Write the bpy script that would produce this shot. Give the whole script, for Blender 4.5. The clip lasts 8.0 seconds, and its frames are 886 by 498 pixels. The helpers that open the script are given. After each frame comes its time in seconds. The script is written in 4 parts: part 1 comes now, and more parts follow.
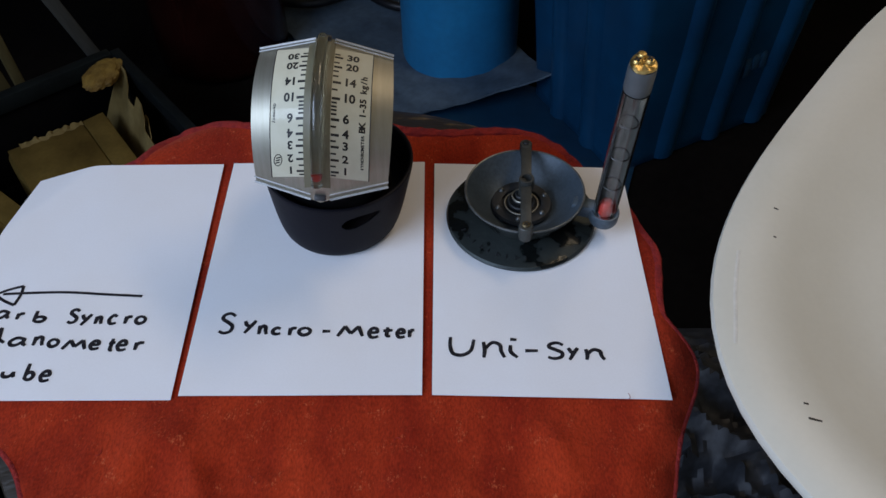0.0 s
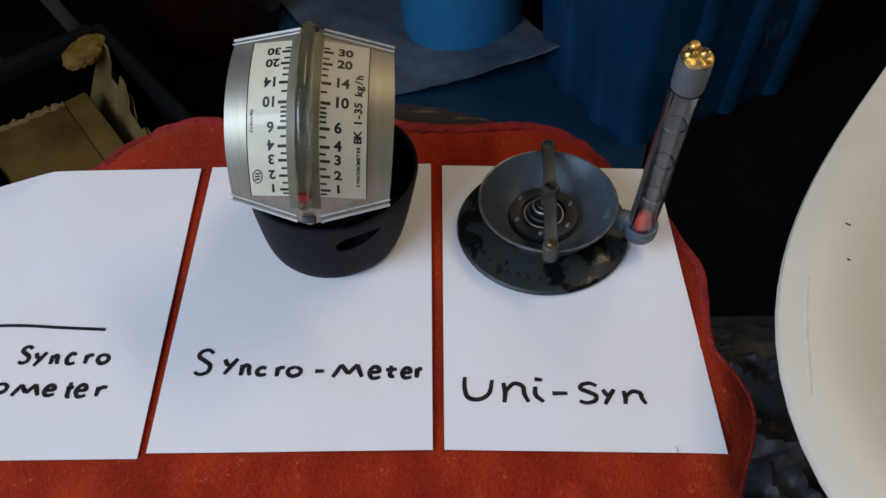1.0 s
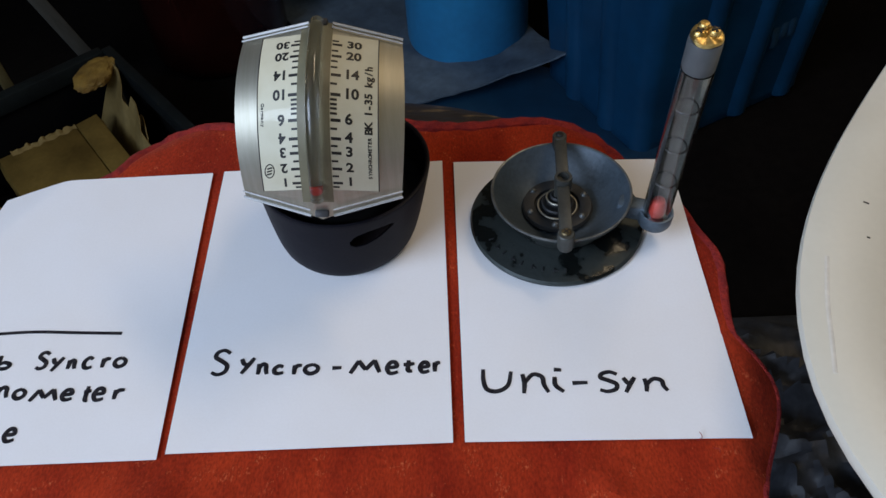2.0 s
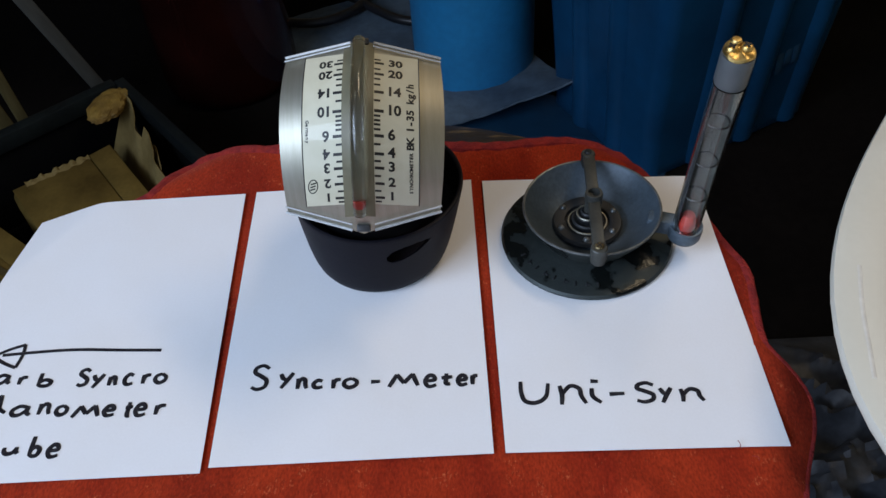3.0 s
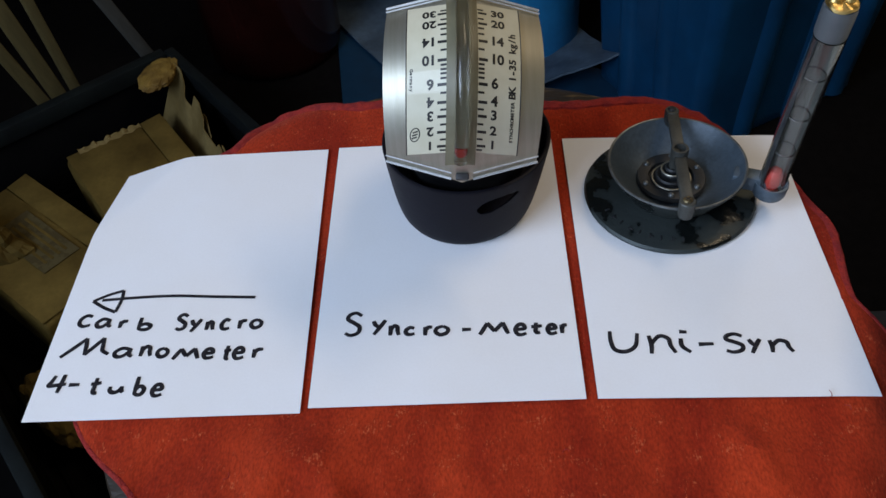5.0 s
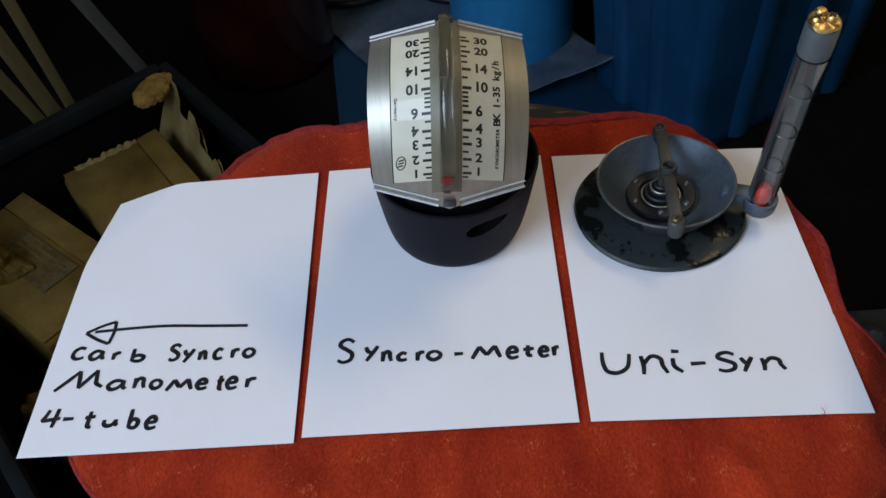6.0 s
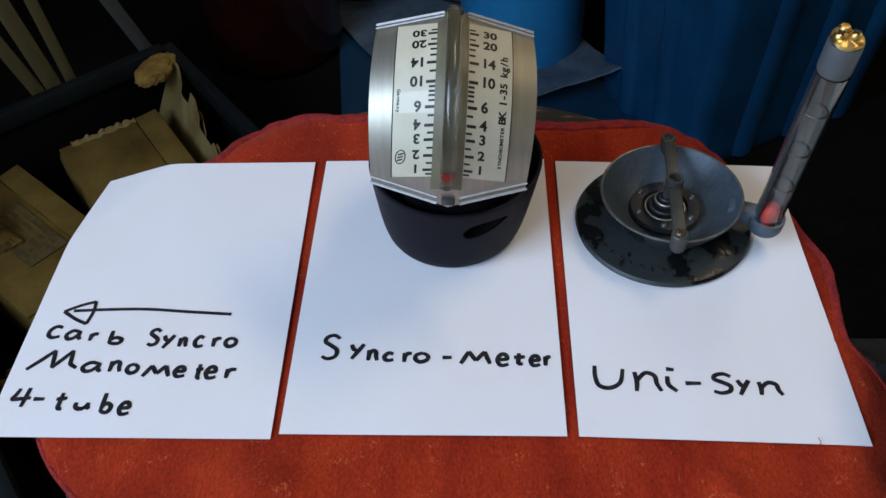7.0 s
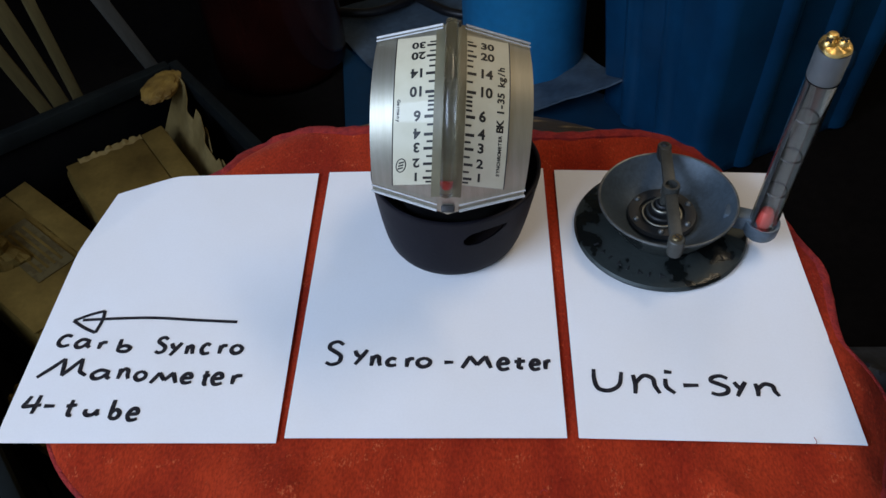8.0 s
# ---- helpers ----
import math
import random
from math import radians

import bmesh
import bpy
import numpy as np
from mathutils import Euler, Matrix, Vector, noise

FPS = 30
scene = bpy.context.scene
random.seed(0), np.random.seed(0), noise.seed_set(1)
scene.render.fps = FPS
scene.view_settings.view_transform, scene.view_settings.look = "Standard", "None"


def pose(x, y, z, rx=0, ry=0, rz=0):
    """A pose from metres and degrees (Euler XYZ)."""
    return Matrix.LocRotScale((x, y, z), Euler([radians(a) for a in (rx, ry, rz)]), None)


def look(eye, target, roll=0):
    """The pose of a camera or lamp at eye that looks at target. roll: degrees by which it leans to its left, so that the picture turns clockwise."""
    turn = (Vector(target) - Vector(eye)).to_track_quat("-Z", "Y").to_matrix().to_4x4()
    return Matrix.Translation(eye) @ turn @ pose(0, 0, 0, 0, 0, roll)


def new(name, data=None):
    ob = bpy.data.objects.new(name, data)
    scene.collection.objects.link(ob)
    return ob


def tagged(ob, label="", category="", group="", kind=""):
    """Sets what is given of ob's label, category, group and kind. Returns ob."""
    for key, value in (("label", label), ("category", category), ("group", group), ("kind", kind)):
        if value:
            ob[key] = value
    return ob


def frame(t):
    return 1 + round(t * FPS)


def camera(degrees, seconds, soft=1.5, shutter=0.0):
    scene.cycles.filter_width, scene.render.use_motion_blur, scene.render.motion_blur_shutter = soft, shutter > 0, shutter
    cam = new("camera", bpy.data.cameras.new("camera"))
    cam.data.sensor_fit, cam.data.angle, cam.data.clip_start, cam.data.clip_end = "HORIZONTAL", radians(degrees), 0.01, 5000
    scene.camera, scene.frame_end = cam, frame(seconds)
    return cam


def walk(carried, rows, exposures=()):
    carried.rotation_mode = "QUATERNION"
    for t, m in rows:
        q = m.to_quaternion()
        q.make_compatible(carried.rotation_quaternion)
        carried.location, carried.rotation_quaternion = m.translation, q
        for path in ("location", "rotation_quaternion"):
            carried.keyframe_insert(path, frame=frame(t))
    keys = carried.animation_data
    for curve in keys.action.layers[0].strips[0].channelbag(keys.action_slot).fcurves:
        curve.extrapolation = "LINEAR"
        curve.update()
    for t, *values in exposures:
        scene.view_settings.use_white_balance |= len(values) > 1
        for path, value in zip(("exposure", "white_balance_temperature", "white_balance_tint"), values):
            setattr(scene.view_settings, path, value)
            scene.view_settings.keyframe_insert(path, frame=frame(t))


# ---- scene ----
cam = camera(54.4, 8.0)
PATH = [
    (0, (0.095, -0.286, 1.063), (0.065, 1.064, -0.413), -1.3),
    (0.2, (0.094, -0.266, 1.029), (0.055, 1.091, -0.439), -2.3),
    (0.3, (0.089, -0.256, 1.018), (0.062, 1.083, -0.467), -1.6),
    (0.5, (0.086, -0.229, 1.009), (0.048, 1.071, -0.511), -1.6),
    (0.7, (0.081, -0.212, 1.01), (0.042, 1.058, -0.535), -2.0),
    (1, (0.088, -0.207, 1.024), (0.056, 1.084, -0.502), -2.0),
    (1.2, (0.087, -0.212, 1.014), (0.02, 1.106, -0.488), -3.9),
    (2.3, (0.086, -0.216, 1.013), (0.026, 1.111, -0.482), -4.7),
    (2.5, (0.081, -0.214, 1.021), (-0.008, 1.121, -0.466), -4.9),
    (2.7, (0.077, -0.22, 1.007), (-0.043, 1.13, -0.463), -7.5),
    (3, (0.066, -0.228, 1.014), (0.011, 1.149, -0.435), -4.9),
    (3.2, (0.06, -0.236, 1.016), (-0.004, 1.157, -0.418), -4.4),
    (3.5, (0.037, -0.24, 1.01), (-0.048, 1.134, -0.442), -4.1),
    (3.7, (0.027, -0.244, 1.004), (-0.071, 1.126, -0.449), -4.3),
    (4, (0.024, -0.243, 1.008), (-0.103, 1.12, -0.45), -6.9),
    (4.2, (0.029, -0.244, 1.011), (-0.106, 1.111, -0.454), -7.4),
    (5.3, (0.028, -0.246, 1.013), (-0.082, 1.097, -0.465), -5.8),
    (5.5, (0.028, -0.246, 1.016), (-0.097, 1.1, -0.458), -7.1),
    (5.8, (0.028, -0.24, 1.019), (-0.106, 1.078, -0.479), -8.1),
    (6, (0.036, -0.236, 1.021), (-0.084, 1.108, -0.455), -7.7),
    (6.2, (0.043, -0.232, 1.02), (0.022, 1.094, -0.478), -2.8),
    (6.5, (0.04, -0.227, 1.018), (-0.097, 1.118, -0.456), -5.8),
    (6.7, (0.037, -0.228, 1.017), (-0.109, 1.121, -0.453), -4.9),
    (7, (0.035, -0.226, 1.009), (-0.073, 1.12, -0.467), -3.6),
    (7.2, (0.036, -0.227, 1.011), (-0.095, 1.13, -0.453), -5.5),
    (7.5, (0.035, -0.23, 1.017), (-0.067, 1.151, -0.426), -5.7),
    (7.7, (0.036, -0.231, 1.013), (-0.074, 1.145, -0.434), -5.8),
    (8, (0.038, -0.236, 1.013), (-0.082, 1.135, -0.438), -4.4),
]
walk(cam, [(t, look(eye, target, roll)) for t, eye, target, roll in PATH],
     [(0.0, 0.08, 6350, 12), (0.5, 0.19, 6600, 12), (1.0, 0.26, 6900, 12), (2.5, 0.36, 6550, 10), (3.5, 0.42, 6500, 10), (4.0, 0.38, 6500, 10), (5.5, 0.35, 6550, 10),
      (6.0, 0.28, 6600, 10), (6.5, 0.46, 6450, 10), (7.0, 0.42, 6400, 10), (8.0, 0.38, 6350, 10)])


# ---- light: daylight from a window at the front left, a warm ceiling lamp on the right ----
T = 0.62          # height of the papers
FLOOR = -0.12     # the workshop floor

world = bpy.data.worlds.new("world")
scene.world = world
world.use_nodes = True
world.node_tree.nodes["Background"].inputs[0].default_value = (0.5, 0.62, 0.85, 1)
world.node_tree.nodes["Background"].inputs[1].default_value = 0.0


def area_lamp(name, eye, target, w, h, power, colour):
    data = bpy.data.lights.new(name, "AREA")
    data.shape, data.size, data.size_y = "RECTANGLE", w, h
    data.energy, data.color = power, colour
    ob = new(name, data)
    ob.matrix_world = look(eye, target)
    return ob


area_lamp("window_daylight", (-1.45, -1.24, 1.88), (0.3, -0.90, 1.60), 1.8, 1.1, 61, (0.60, 0.747, 1.0))
area_lamp("warm_ceiling_lamp", (0.95, 0.62, 2.20), (0.1, 0.1, 0.62), 0.9, 0.22, 6.9, (1.0, 0.78, 0.53))


# ---- materials ----
def material(name, colour, rough=0.6, metal=0.0, second=None, scale=8.0, detail=4.0, mix=(0.35, 0.65), bump=0.0, bump_scale=60.0,
             grain=0.0, grain_scale=150.0, rough2=None, coat=0.0, stretch=(1, 1, 1), specular=0.5, transmission=0.0, alpha=1.0):
    """A surface with stains at one scale, grain at a finer one, and fine relief."""
    m = bpy.data.materials.new(name)
    m.use_nodes = True
    nt = m.node_tree
    b = nt.nodes["Principled BSDF"]
    b.inputs["Roughness"].default_value = rough
    b.inputs["Metallic"].default_value = metal
    b.inputs["Coat Weight"].default_value = coat
    b.inputs["Specular IOR Level"].default_value = specular
    b.inputs["Transmission Weight"].default_value = transmission
    b.inputs["Alpha"].default_value = alpha
    b.inputs["Base Color"].default_value = (*colour, 1)
    co = nt.nodes.new("ShaderNodeTexCoord")
    mp = nt.nodes.new("ShaderNodeMapping")
    mp.inputs["Scale"].default_value = stretch
    nt.links.new(co.outputs["Object"], mp.inputs["Vector"])

    def tex(s, d):
        n = nt.nodes.new("ShaderNodeTexNoise")
        n.inputs["Scale"].default_value, n.inputs["Detail"].default_value = s, d
        nt.links.new(mp.outputs["Vector"], n.inputs["Vector"])
        return n.outputs["Fac"]

    if second or grain:
        ramp = nt.nodes.new("ShaderNodeValToRGB")
        ramp.color_ramp.elements[0].position, ramp.color_ramp.elements[1].position = mix
        ramp.color_ramp.elements[0].color = (*colour, 1)
        ramp.color_ramp.elements[1].color = (*(second or colour), 1)
        stain = tex(scale, detail)
        nt.links.new(stain, ramp.inputs["Fac"])
        out = ramp.outputs["Color"]
        if grain:
            g = nt.nodes.new("ShaderNodeMapRange")
            g.inputs["From Min"].default_value, g.inputs["From Max"].default_value = 0.25, 0.75
            g.inputs["To Min"].default_value, g.inputs["To Max"].default_value = 1 - grain, 1 + grain
            nt.links.new(tex(grain_scale, 3.0), g.inputs["Value"])
            mul = nt.nodes.new("ShaderNodeVectorMath")
            mul.operation = "SCALE"
            nt.links.new(out, mul.inputs[0])
            nt.links.new(g.outputs["Result"], mul.inputs["Scale"])
            out = mul.outputs["Vector"]
        nt.links.new(out, b.inputs["Base Color"])
        if rough2 is not None:
            r = nt.nodes.new("ShaderNodeMapRange")
            r.inputs["From Min"].default_value, r.inputs["From Max"].default_value = mix
            r.inputs["To Min"].default_value, r.inputs["To Max"].default_value = rough, rough2
            nt.links.new(stain, r.inputs["Value"])
            nt.links.new(r.outputs["Result"], b.inputs["Roughness"])
    if bump:
        bp = nt.nodes.new("ShaderNodeBump")
        bp.inputs["Strength"].default_value, bp.inputs["Distance"].default_value = bump, 0.002
        nt.links.new(tex(bump_scale, 5.0), bp.inputs["Height"])
        nt.links.new(bp.outputs["Normal"], b.inputs["Normal"])
    return m


def weave(m, scale, strength, sparkle):
    """Adds the threads of a coarse cotton weave to a material."""
    nt = m.node_tree
    b = nt.nodes["Principled BSDF"]
    co = nt.nodes.new("ShaderNodeTexCoord")
    waves = []
    for axis in ("X", "Y"):
        w = nt.nodes.new("ShaderNodeTexWave")
        w.wave_type, w.bands_direction = "BANDS", axis
        w.inputs["Scale"].default_value, w.inputs["Distortion"].default_value = scale, 1.6
        w.inputs["Detail"].default_value, w.inputs["Detail Scale"].default_value = 2.0, 3.0
        nt.links.new(co.outputs["Object"], w.inputs["Vector"])
        waves.append(w.outputs["Fac"])
    add = nt.nodes.new("ShaderNodeMath")
    nt.links.new(waves[0], add.inputs[0]), nt.links.new(waves[1], add.inputs[1])
    bp = nt.nodes.new("ShaderNodeBump")
    bp.inputs["Strength"].default_value, bp.inputs["Distance"].default_value = strength, 0.0008
    nt.links.new(add.outputs[0], bp.inputs["Height"])
    old = b.inputs["Normal"].links
    if old:
        nt.links.new(old[0].from_socket, bp.inputs["Normal"])
    nt.links.new(bp.outputs["Normal"], b.inputs["Normal"])
    # pale broken threads
    mp = nt.nodes.new("ShaderNodeMapping")
    mp.inputs["Scale"].default_value = (1.0, 0.55, 1.0)
    nt.links.new(co.outputs["Object"], mp.inputs["Vector"])
    fleck = nt.nodes.new("ShaderNodeTexNoise")
    fleck.inputs["Scale"].default_value, fleck.inputs["Detail"].default_value = 900, 2.0
    nt.links.new(mp.outputs["Vector"], fleck.inputs["Vector"])
    patch = nt.nodes.new("ShaderNodeTexNoise")
    patch.inputs["Scale"].default_value, patch.inputs["Detail"].default_value = 90, 3.0
    nt.links.new(co.outputs["Object"], patch.inputs["Vector"])
    both = nt.nodes.new("ShaderNodeMath")
    nt.links.new(fleck.outputs["Fac"], both.inputs[0]), nt.links.new(patch.outputs["Fac"], both.inputs[1])
    pick = nt.nodes.new("ShaderNodeMapRange")
    pick.inputs["From Min"].default_value, pick.inputs["From Max"].default_value = 1.19, 1.40
    pick.inputs["To Max"].default_value = 0.6
    nt.links.new(both.outputs[0], pick.inputs["Value"])
    blend = nt.nodes.new("ShaderNodeMix")
    blend.data_type = "RGBA"
    nt.links.new(pick.outputs["Result"], blend.inputs[0])
    nt.links.new(b.inputs["Base Color"].links[0].from_socket, blend.inputs[6])
    blend.inputs[7].default_value = (0.66, 0.15, 0.055, 1)
    nt.links.new(blend.outputs[2], b.inputs["Base Color"])
    b.inputs["Sheen Weight"].default_value = sparkle
    b.inputs["Sheen Tint"].default_value = (1, 0.6, 0.5, 1)
    return m


PAPER = material("paper", (0.80, 0.815, 0.85), 0.85, second=(0.775, 0.765, 0.765), scale=9, mix=(0.3, 0.7), grain=0.015, grain_scale=700, bump=0.03, bump_scale=200)
INK = material("marker_ink", (0.010, 0.009, 0.012), 0.8, specular=0.1, second=(0.03, 0.028, 0.032), scale=300)
CLOTH = weave(material("red_cotton", (0.365, 0.033, 0.0078), 0.95, second=(0.225, 0.0145, 0.0040), scale=24, mix=(0.36, 0.64), grain=0.34, grain_scale=900,
                       bump=0.5, bump_scale=130, stretch=(1.0, 0.45, 1.0), specular=0.15), 560, 0.18, 0.05)
HEM = material("red_hem", (0.300, 0.0165, 0.0085), 0.95, second=(0.180, 0.0070, 0.0080), scale=160, bump=0.8, bump_scale=500)
RUBBER = material("black_rubber", (0.0048, 0.0045, 0.0074), 0.5, specular=0.14, second=(0.0072, 0.0067, 0.0105), scale=40, bump=0.06, bump_scale=400, rough2=0.6)
BLACK = material("black_plastic", (0.0030, 0.0030, 0.0036), 0.6, specular=0.06, second=(0.0063, 0.0063, 0.0072), scale=60)
STEEL = material("brushed_steel", (0.475, 0.455, 0.375), 0.47, 0.88, second=(0.43, 0.41, 0.33), scale=30, grain=0.05, grain_scale=260, stretch=(14, 0.35, 1),
                 bump=0.03, bump_scale=300, rough2=0.48)
CARD = material("cream_card", (0.62, 0.59, 0.45), 0.5, coat=0.35, second=(0.5613, 0.527, 0.3828), scale=60, specular=0.3)
CHANNEL = material("olive_grey_channel", (0.175, 0.158, 0.095), 0.5, second=(0.130, 0.116, 0.070), scale=70)
CLEAR = material("clear_acrylic", (0.90, 0.90, 0.85), 0.20, transmission=1.0)
EDGE = material("cut_acrylic_edge", (0.55, 0.56, 0.56), 0.4, second=(0.42, 0.43, 0.43), scale=200)
PRINT = material("printed_black", (0.012, 0.012, 0.012), 0.5)
REDFLOAT = material("red_float", (0.30, 0.018, 0.010), 0.5, second=(0.38, 0.030, 0.018), scale=120)
RIMWEAR = material("rubbed_bright_metal", (0.17, 0.18, 0.18), 0.4, 0.6, second=(0.10, 0.11, 0.11), scale=160)
DULLBRASS = material("dull_brass", (0.20, 0.15, 0.07), 0.5, 0.7, second=(0.11, 0.085, 0.045), scale=300, bump=0.3, bump_scale=300)
CAST = material("grey_cast_metal", (0.060, 0.084, 0.107), 0.42, 0.4, second=(0.084, 0.112, 0.140), scale=35, grain=0.18, grain_scale=420, bump=0.12,
                bump_scale=420, rough2=0.55)
WORN = material("oily_cast_metal", (0.034, 0.043, 0.042), 0.5, 0.45, second=(0.0076, 0.009792, 0.0096), scale=48, detail=4.0, mix=(0.52, 0.57), bump=0.2,
                bump_scale=200, rough2=0.2)
DARKCAST = material("dark_cast_metal", (0.016, 0.018, 0.020), 0.55, 0.2, second=(0.03, 0.032, 0.034), scale=90)
BAR = material("dull_zinc", (0.070, 0.073, 0.066), 0.5, 0.4, second=(0.048, 0.050, 0.046), scale=60, grain=0.15, grain_scale=500, bump=0.08, bump_scale=500)
CAPGREY = material("grey_plastic_cap", (0.1013, 0.1087, 0.1125), 0.45, 0.1, second=(0.0825, 0.09, 0.09375), scale=90, bump=0.05, bump_scale=500)
TUBEBACK = material("pale_grey_backing", (0.108, 0.108, 0.098), 0.5, 0.2, second=(0.080, 0.080, 0.072), scale=60)
BRASS = material("brass", (0.80, 0.56, 0.20), 0.42, 1.0, second=(0.55, 0.38, 0.13), scale=240, bump=0.4, bump_scale=160, rough2=0.4)
TUBE = material("smoky_clear_tube", (0.84, 0.84, 0.81), 0.07, transmission=1.0)
WHITE = material("ivory_plastic", (0.655, 0.617, 0.515), 0.45, second=(0.61, 0.572, 0.47), scale=9, grain=0.015, grain_scale=260, bump=0.03, bump_scale=80)
SCUFF = material("grey_scuff", (0.60, 0.57, 0.50), 0.7, second=(0.70, 0.66, 0.58), scale=160)
WOOD = material("worn_dark_wood", (0.022, 0.014, 0.007), 0.45, second=(0.19, 0.125, 0.05), scale=60, mix=(0.56, 0.70), grain=0.3, grain_scale=180, bump=0.3,
                bump_scale=120, stretch=(0.5, 2.0, 1))
STEELDARK = material("dark_painted_steel", (0.016, 0.017, 0.019), 0.5, second=(0.03, 0.03, 0.032), scale=20)
BLUECYL = material("blue_enamel", (0.018, 0.205, 0.43), 0.38, second=(0.015, 0.165, 0.36), scale=7, grain=0.08, grain_scale=60, bump=0.05, bump_scale=90, rough2=0.5)
BLUEDRUM = material("blue_polythene", (0.0050, 0.053, 0.127), 0.28, specular=0.5, second=(0.0038, 0.035, 0.086), scale=6, grain=0.1, grain_scale=40, bump=0.1, bump_scale=20)
NAVY = material("navy_polythene", (0.0048, 0.035, 0.076), 0.55, specular=0.3, second=(0.004, 0.028, 0.062), scale=8, grain=0.1, grain_scale=40, bump=0.1, bump_scale=20)
TEXTGREY = material("faded_grey_print", (0.0065, 0.036, 0.080), 0.6, second=(0.0050, 0.050, 0.118), scale=60)
MAROON = material("maroon_enamel", (0.020, 0.0038, 0.0027), 0.14, second=(0.012, 0.0023, 0.0018), scale=8, bump=0.04, bump_scale=60)
SHEET = material("grey_blue_sheet", (0.075, 0.112, 0.152), 0.7, second=(0.042, 0.066, 0.096), scale=9, mix=(0.4, 0.7), grain=0.2, grain_scale=70, bump=0.3, bump_scale=25)
HOSE = material("black_hose", (0.008, 0.008, 0.010), 0.4)
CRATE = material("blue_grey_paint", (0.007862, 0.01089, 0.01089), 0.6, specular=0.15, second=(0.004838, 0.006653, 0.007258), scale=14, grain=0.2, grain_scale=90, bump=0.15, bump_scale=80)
CARDBOARD = material("cardboard", (0.150, 0.098, 0.024), 0.9, specular=0.1, second=(0.080, 0.051, 0.012), scale=10, grain=0.1, grain_scale=120, bump=0.1, bump_scale=60)
KRAFT = material("kraft_paper", (0.215, 0.155, 0.060), 0.85, specular=0.1, second=(0.150, 0.102, 0.034), scale=16, grain=0.1, grain_scale=100)
LABELS = material("buff_label", (0.09563, 0.07408, 0.03108), 0.8, specular=0.1, second=(0.07172, 0.05259, 0.02151), scale=60, mix=(0.45, 0.55))
SLAT = material("pale_wood", (0.1119, 0.08956, 0.03583), 0.7, specular=0.2, second=(0.07463, 0.0597, 0.02388), scale=12, grain=0.15, grain_scale=90, stretch=(2, 2, 0.3))
GREYWOOD = material("weathered_wood", (0.07293, 0.07293, 0.06435), 0.7, specular=0.2, second=(0.04719, 0.04719, 0.04118), scale=12, grain=0.15, grain_scale=90, stretch=(2, 2, 0.3))
WRAP = material("cloudy_plastic_wrap", (0.15, 0.15, 0.125), 0.4, second=(0.11, 0.11, 0.09), scale=20, bump=0.2, bump_scale=40)
OCHRE = material("ochre_paper", (0.27, 0.165, 0.032), 0.7, specular=0.3, second=(0.13, 0.073, 0.015), scale=30)
# Near-black that carries the shade inside the crate.
SHADE_BLACK = material("shade_black_panel", (0.0018, 0.0018, 0.00204), 0.9, specular=0.05, second=(0.003, 0.003, 0.003), scale=12)
GROUND = material("shaded_stained_concrete", (0.00266, 0.00224, 0.00217), 0.9, specular=0.06, second=(0.00476, 0.00392, 0.00371), scale=5, grain=0.3, grain_scale=60, bump=0.25, bump_scale=50)
WALLM = material("shade_dark_wall", (0.0036, 0.00312, 0.003), 0.9, specular=0.05, second=(0.0024, 0.00216, 0.00204), scale=3, grain=0.15, grain_scale=40)
# Made-up finishes of unseen walls, for fill and warm reflections.
PALE_BOUNCE = material("pale_bounce_wall", (0.46, 0.47, 0.48), 0.9, second=(0.40, 0.41, 0.42), scale=4, grain=0.05, grain_scale=60, bump=0.1, bump_scale=40)
WARM_BOUNCE = material("warm_bounce_wall", (0.40, 0.30, 0.15), 0.8, second=(0.32, 0.23, 0.11), scale=3, grain=0.12, grain_scale=30, stretch=(1, 1, 0.1))
CEIL = material("pale_bounce_ceiling", (0.51, 0.476, 0.425), 0.9, second=(0.408, 0.374, 0.34), scale=4)
TARP = material("dark_crumpled_tarpaulin", (0.022, 0.0255, 0.033), 0.55, second=(0.036, 0.041, 0.051), scale=30, grain=0.25, grain_scale=120, bump=0.3, bump_scale=60)


# ---- building tools ----
def empty(name, label, category, group="", kind=""):
    return tagged(new(name), label, category, group, kind)


def finish(bm, name, mat, smooth=True):
    me = bpy.data.meshes.new(name)
    bmesh.ops.recalc_face_normals(bm, faces=bm.faces)
    bm.to_mesh(me)
    bm.free()
    me.materials.append(mat)
    for p in me.polygons:
        p.use_smooth = smooth
    if smooth:
        me.set_sharp_from_angle(angle=radians(38))
    return me


def part(name, bm, mat, parent=None, label="", smooth=True, m=None):
    ob = new(name, finish(bm, name, mat, smooth))
    if parent is not None:
        ob.parent = parent
    if m is not None:
        ob.matrix_basis = m
    return tagged(ob, label)


def join(bm, other, m=None):
    """Adds a bmesh to another, moved by m."""
    if m is not None:
        bmesh.ops.transform(other, matrix=m, verts=other.verts)
    me = bpy.data.meshes.new("joining")
    other.to_mesh(me)
    other.free()
    bm.from_mesh(me)
    bpy.data.meshes.remove(me)
    return bm


def box(w, d, h, bevel=0.0, m=None, seg=2):
    bm = bmesh.new()
    bmesh.ops.create_cube(bm, size=1, matrix=Matrix.Diagonal((w, d, h, 1)))
    if bevel:
        bmesh.ops.bevel(bm, geom=bm.edges[:], offset=bevel, segments=seg, profile=0.5, affect="EDGES")
    if m is not None:
        bmesh.ops.transform(bm, matrix=m, verts=bm.verts)
    return bm


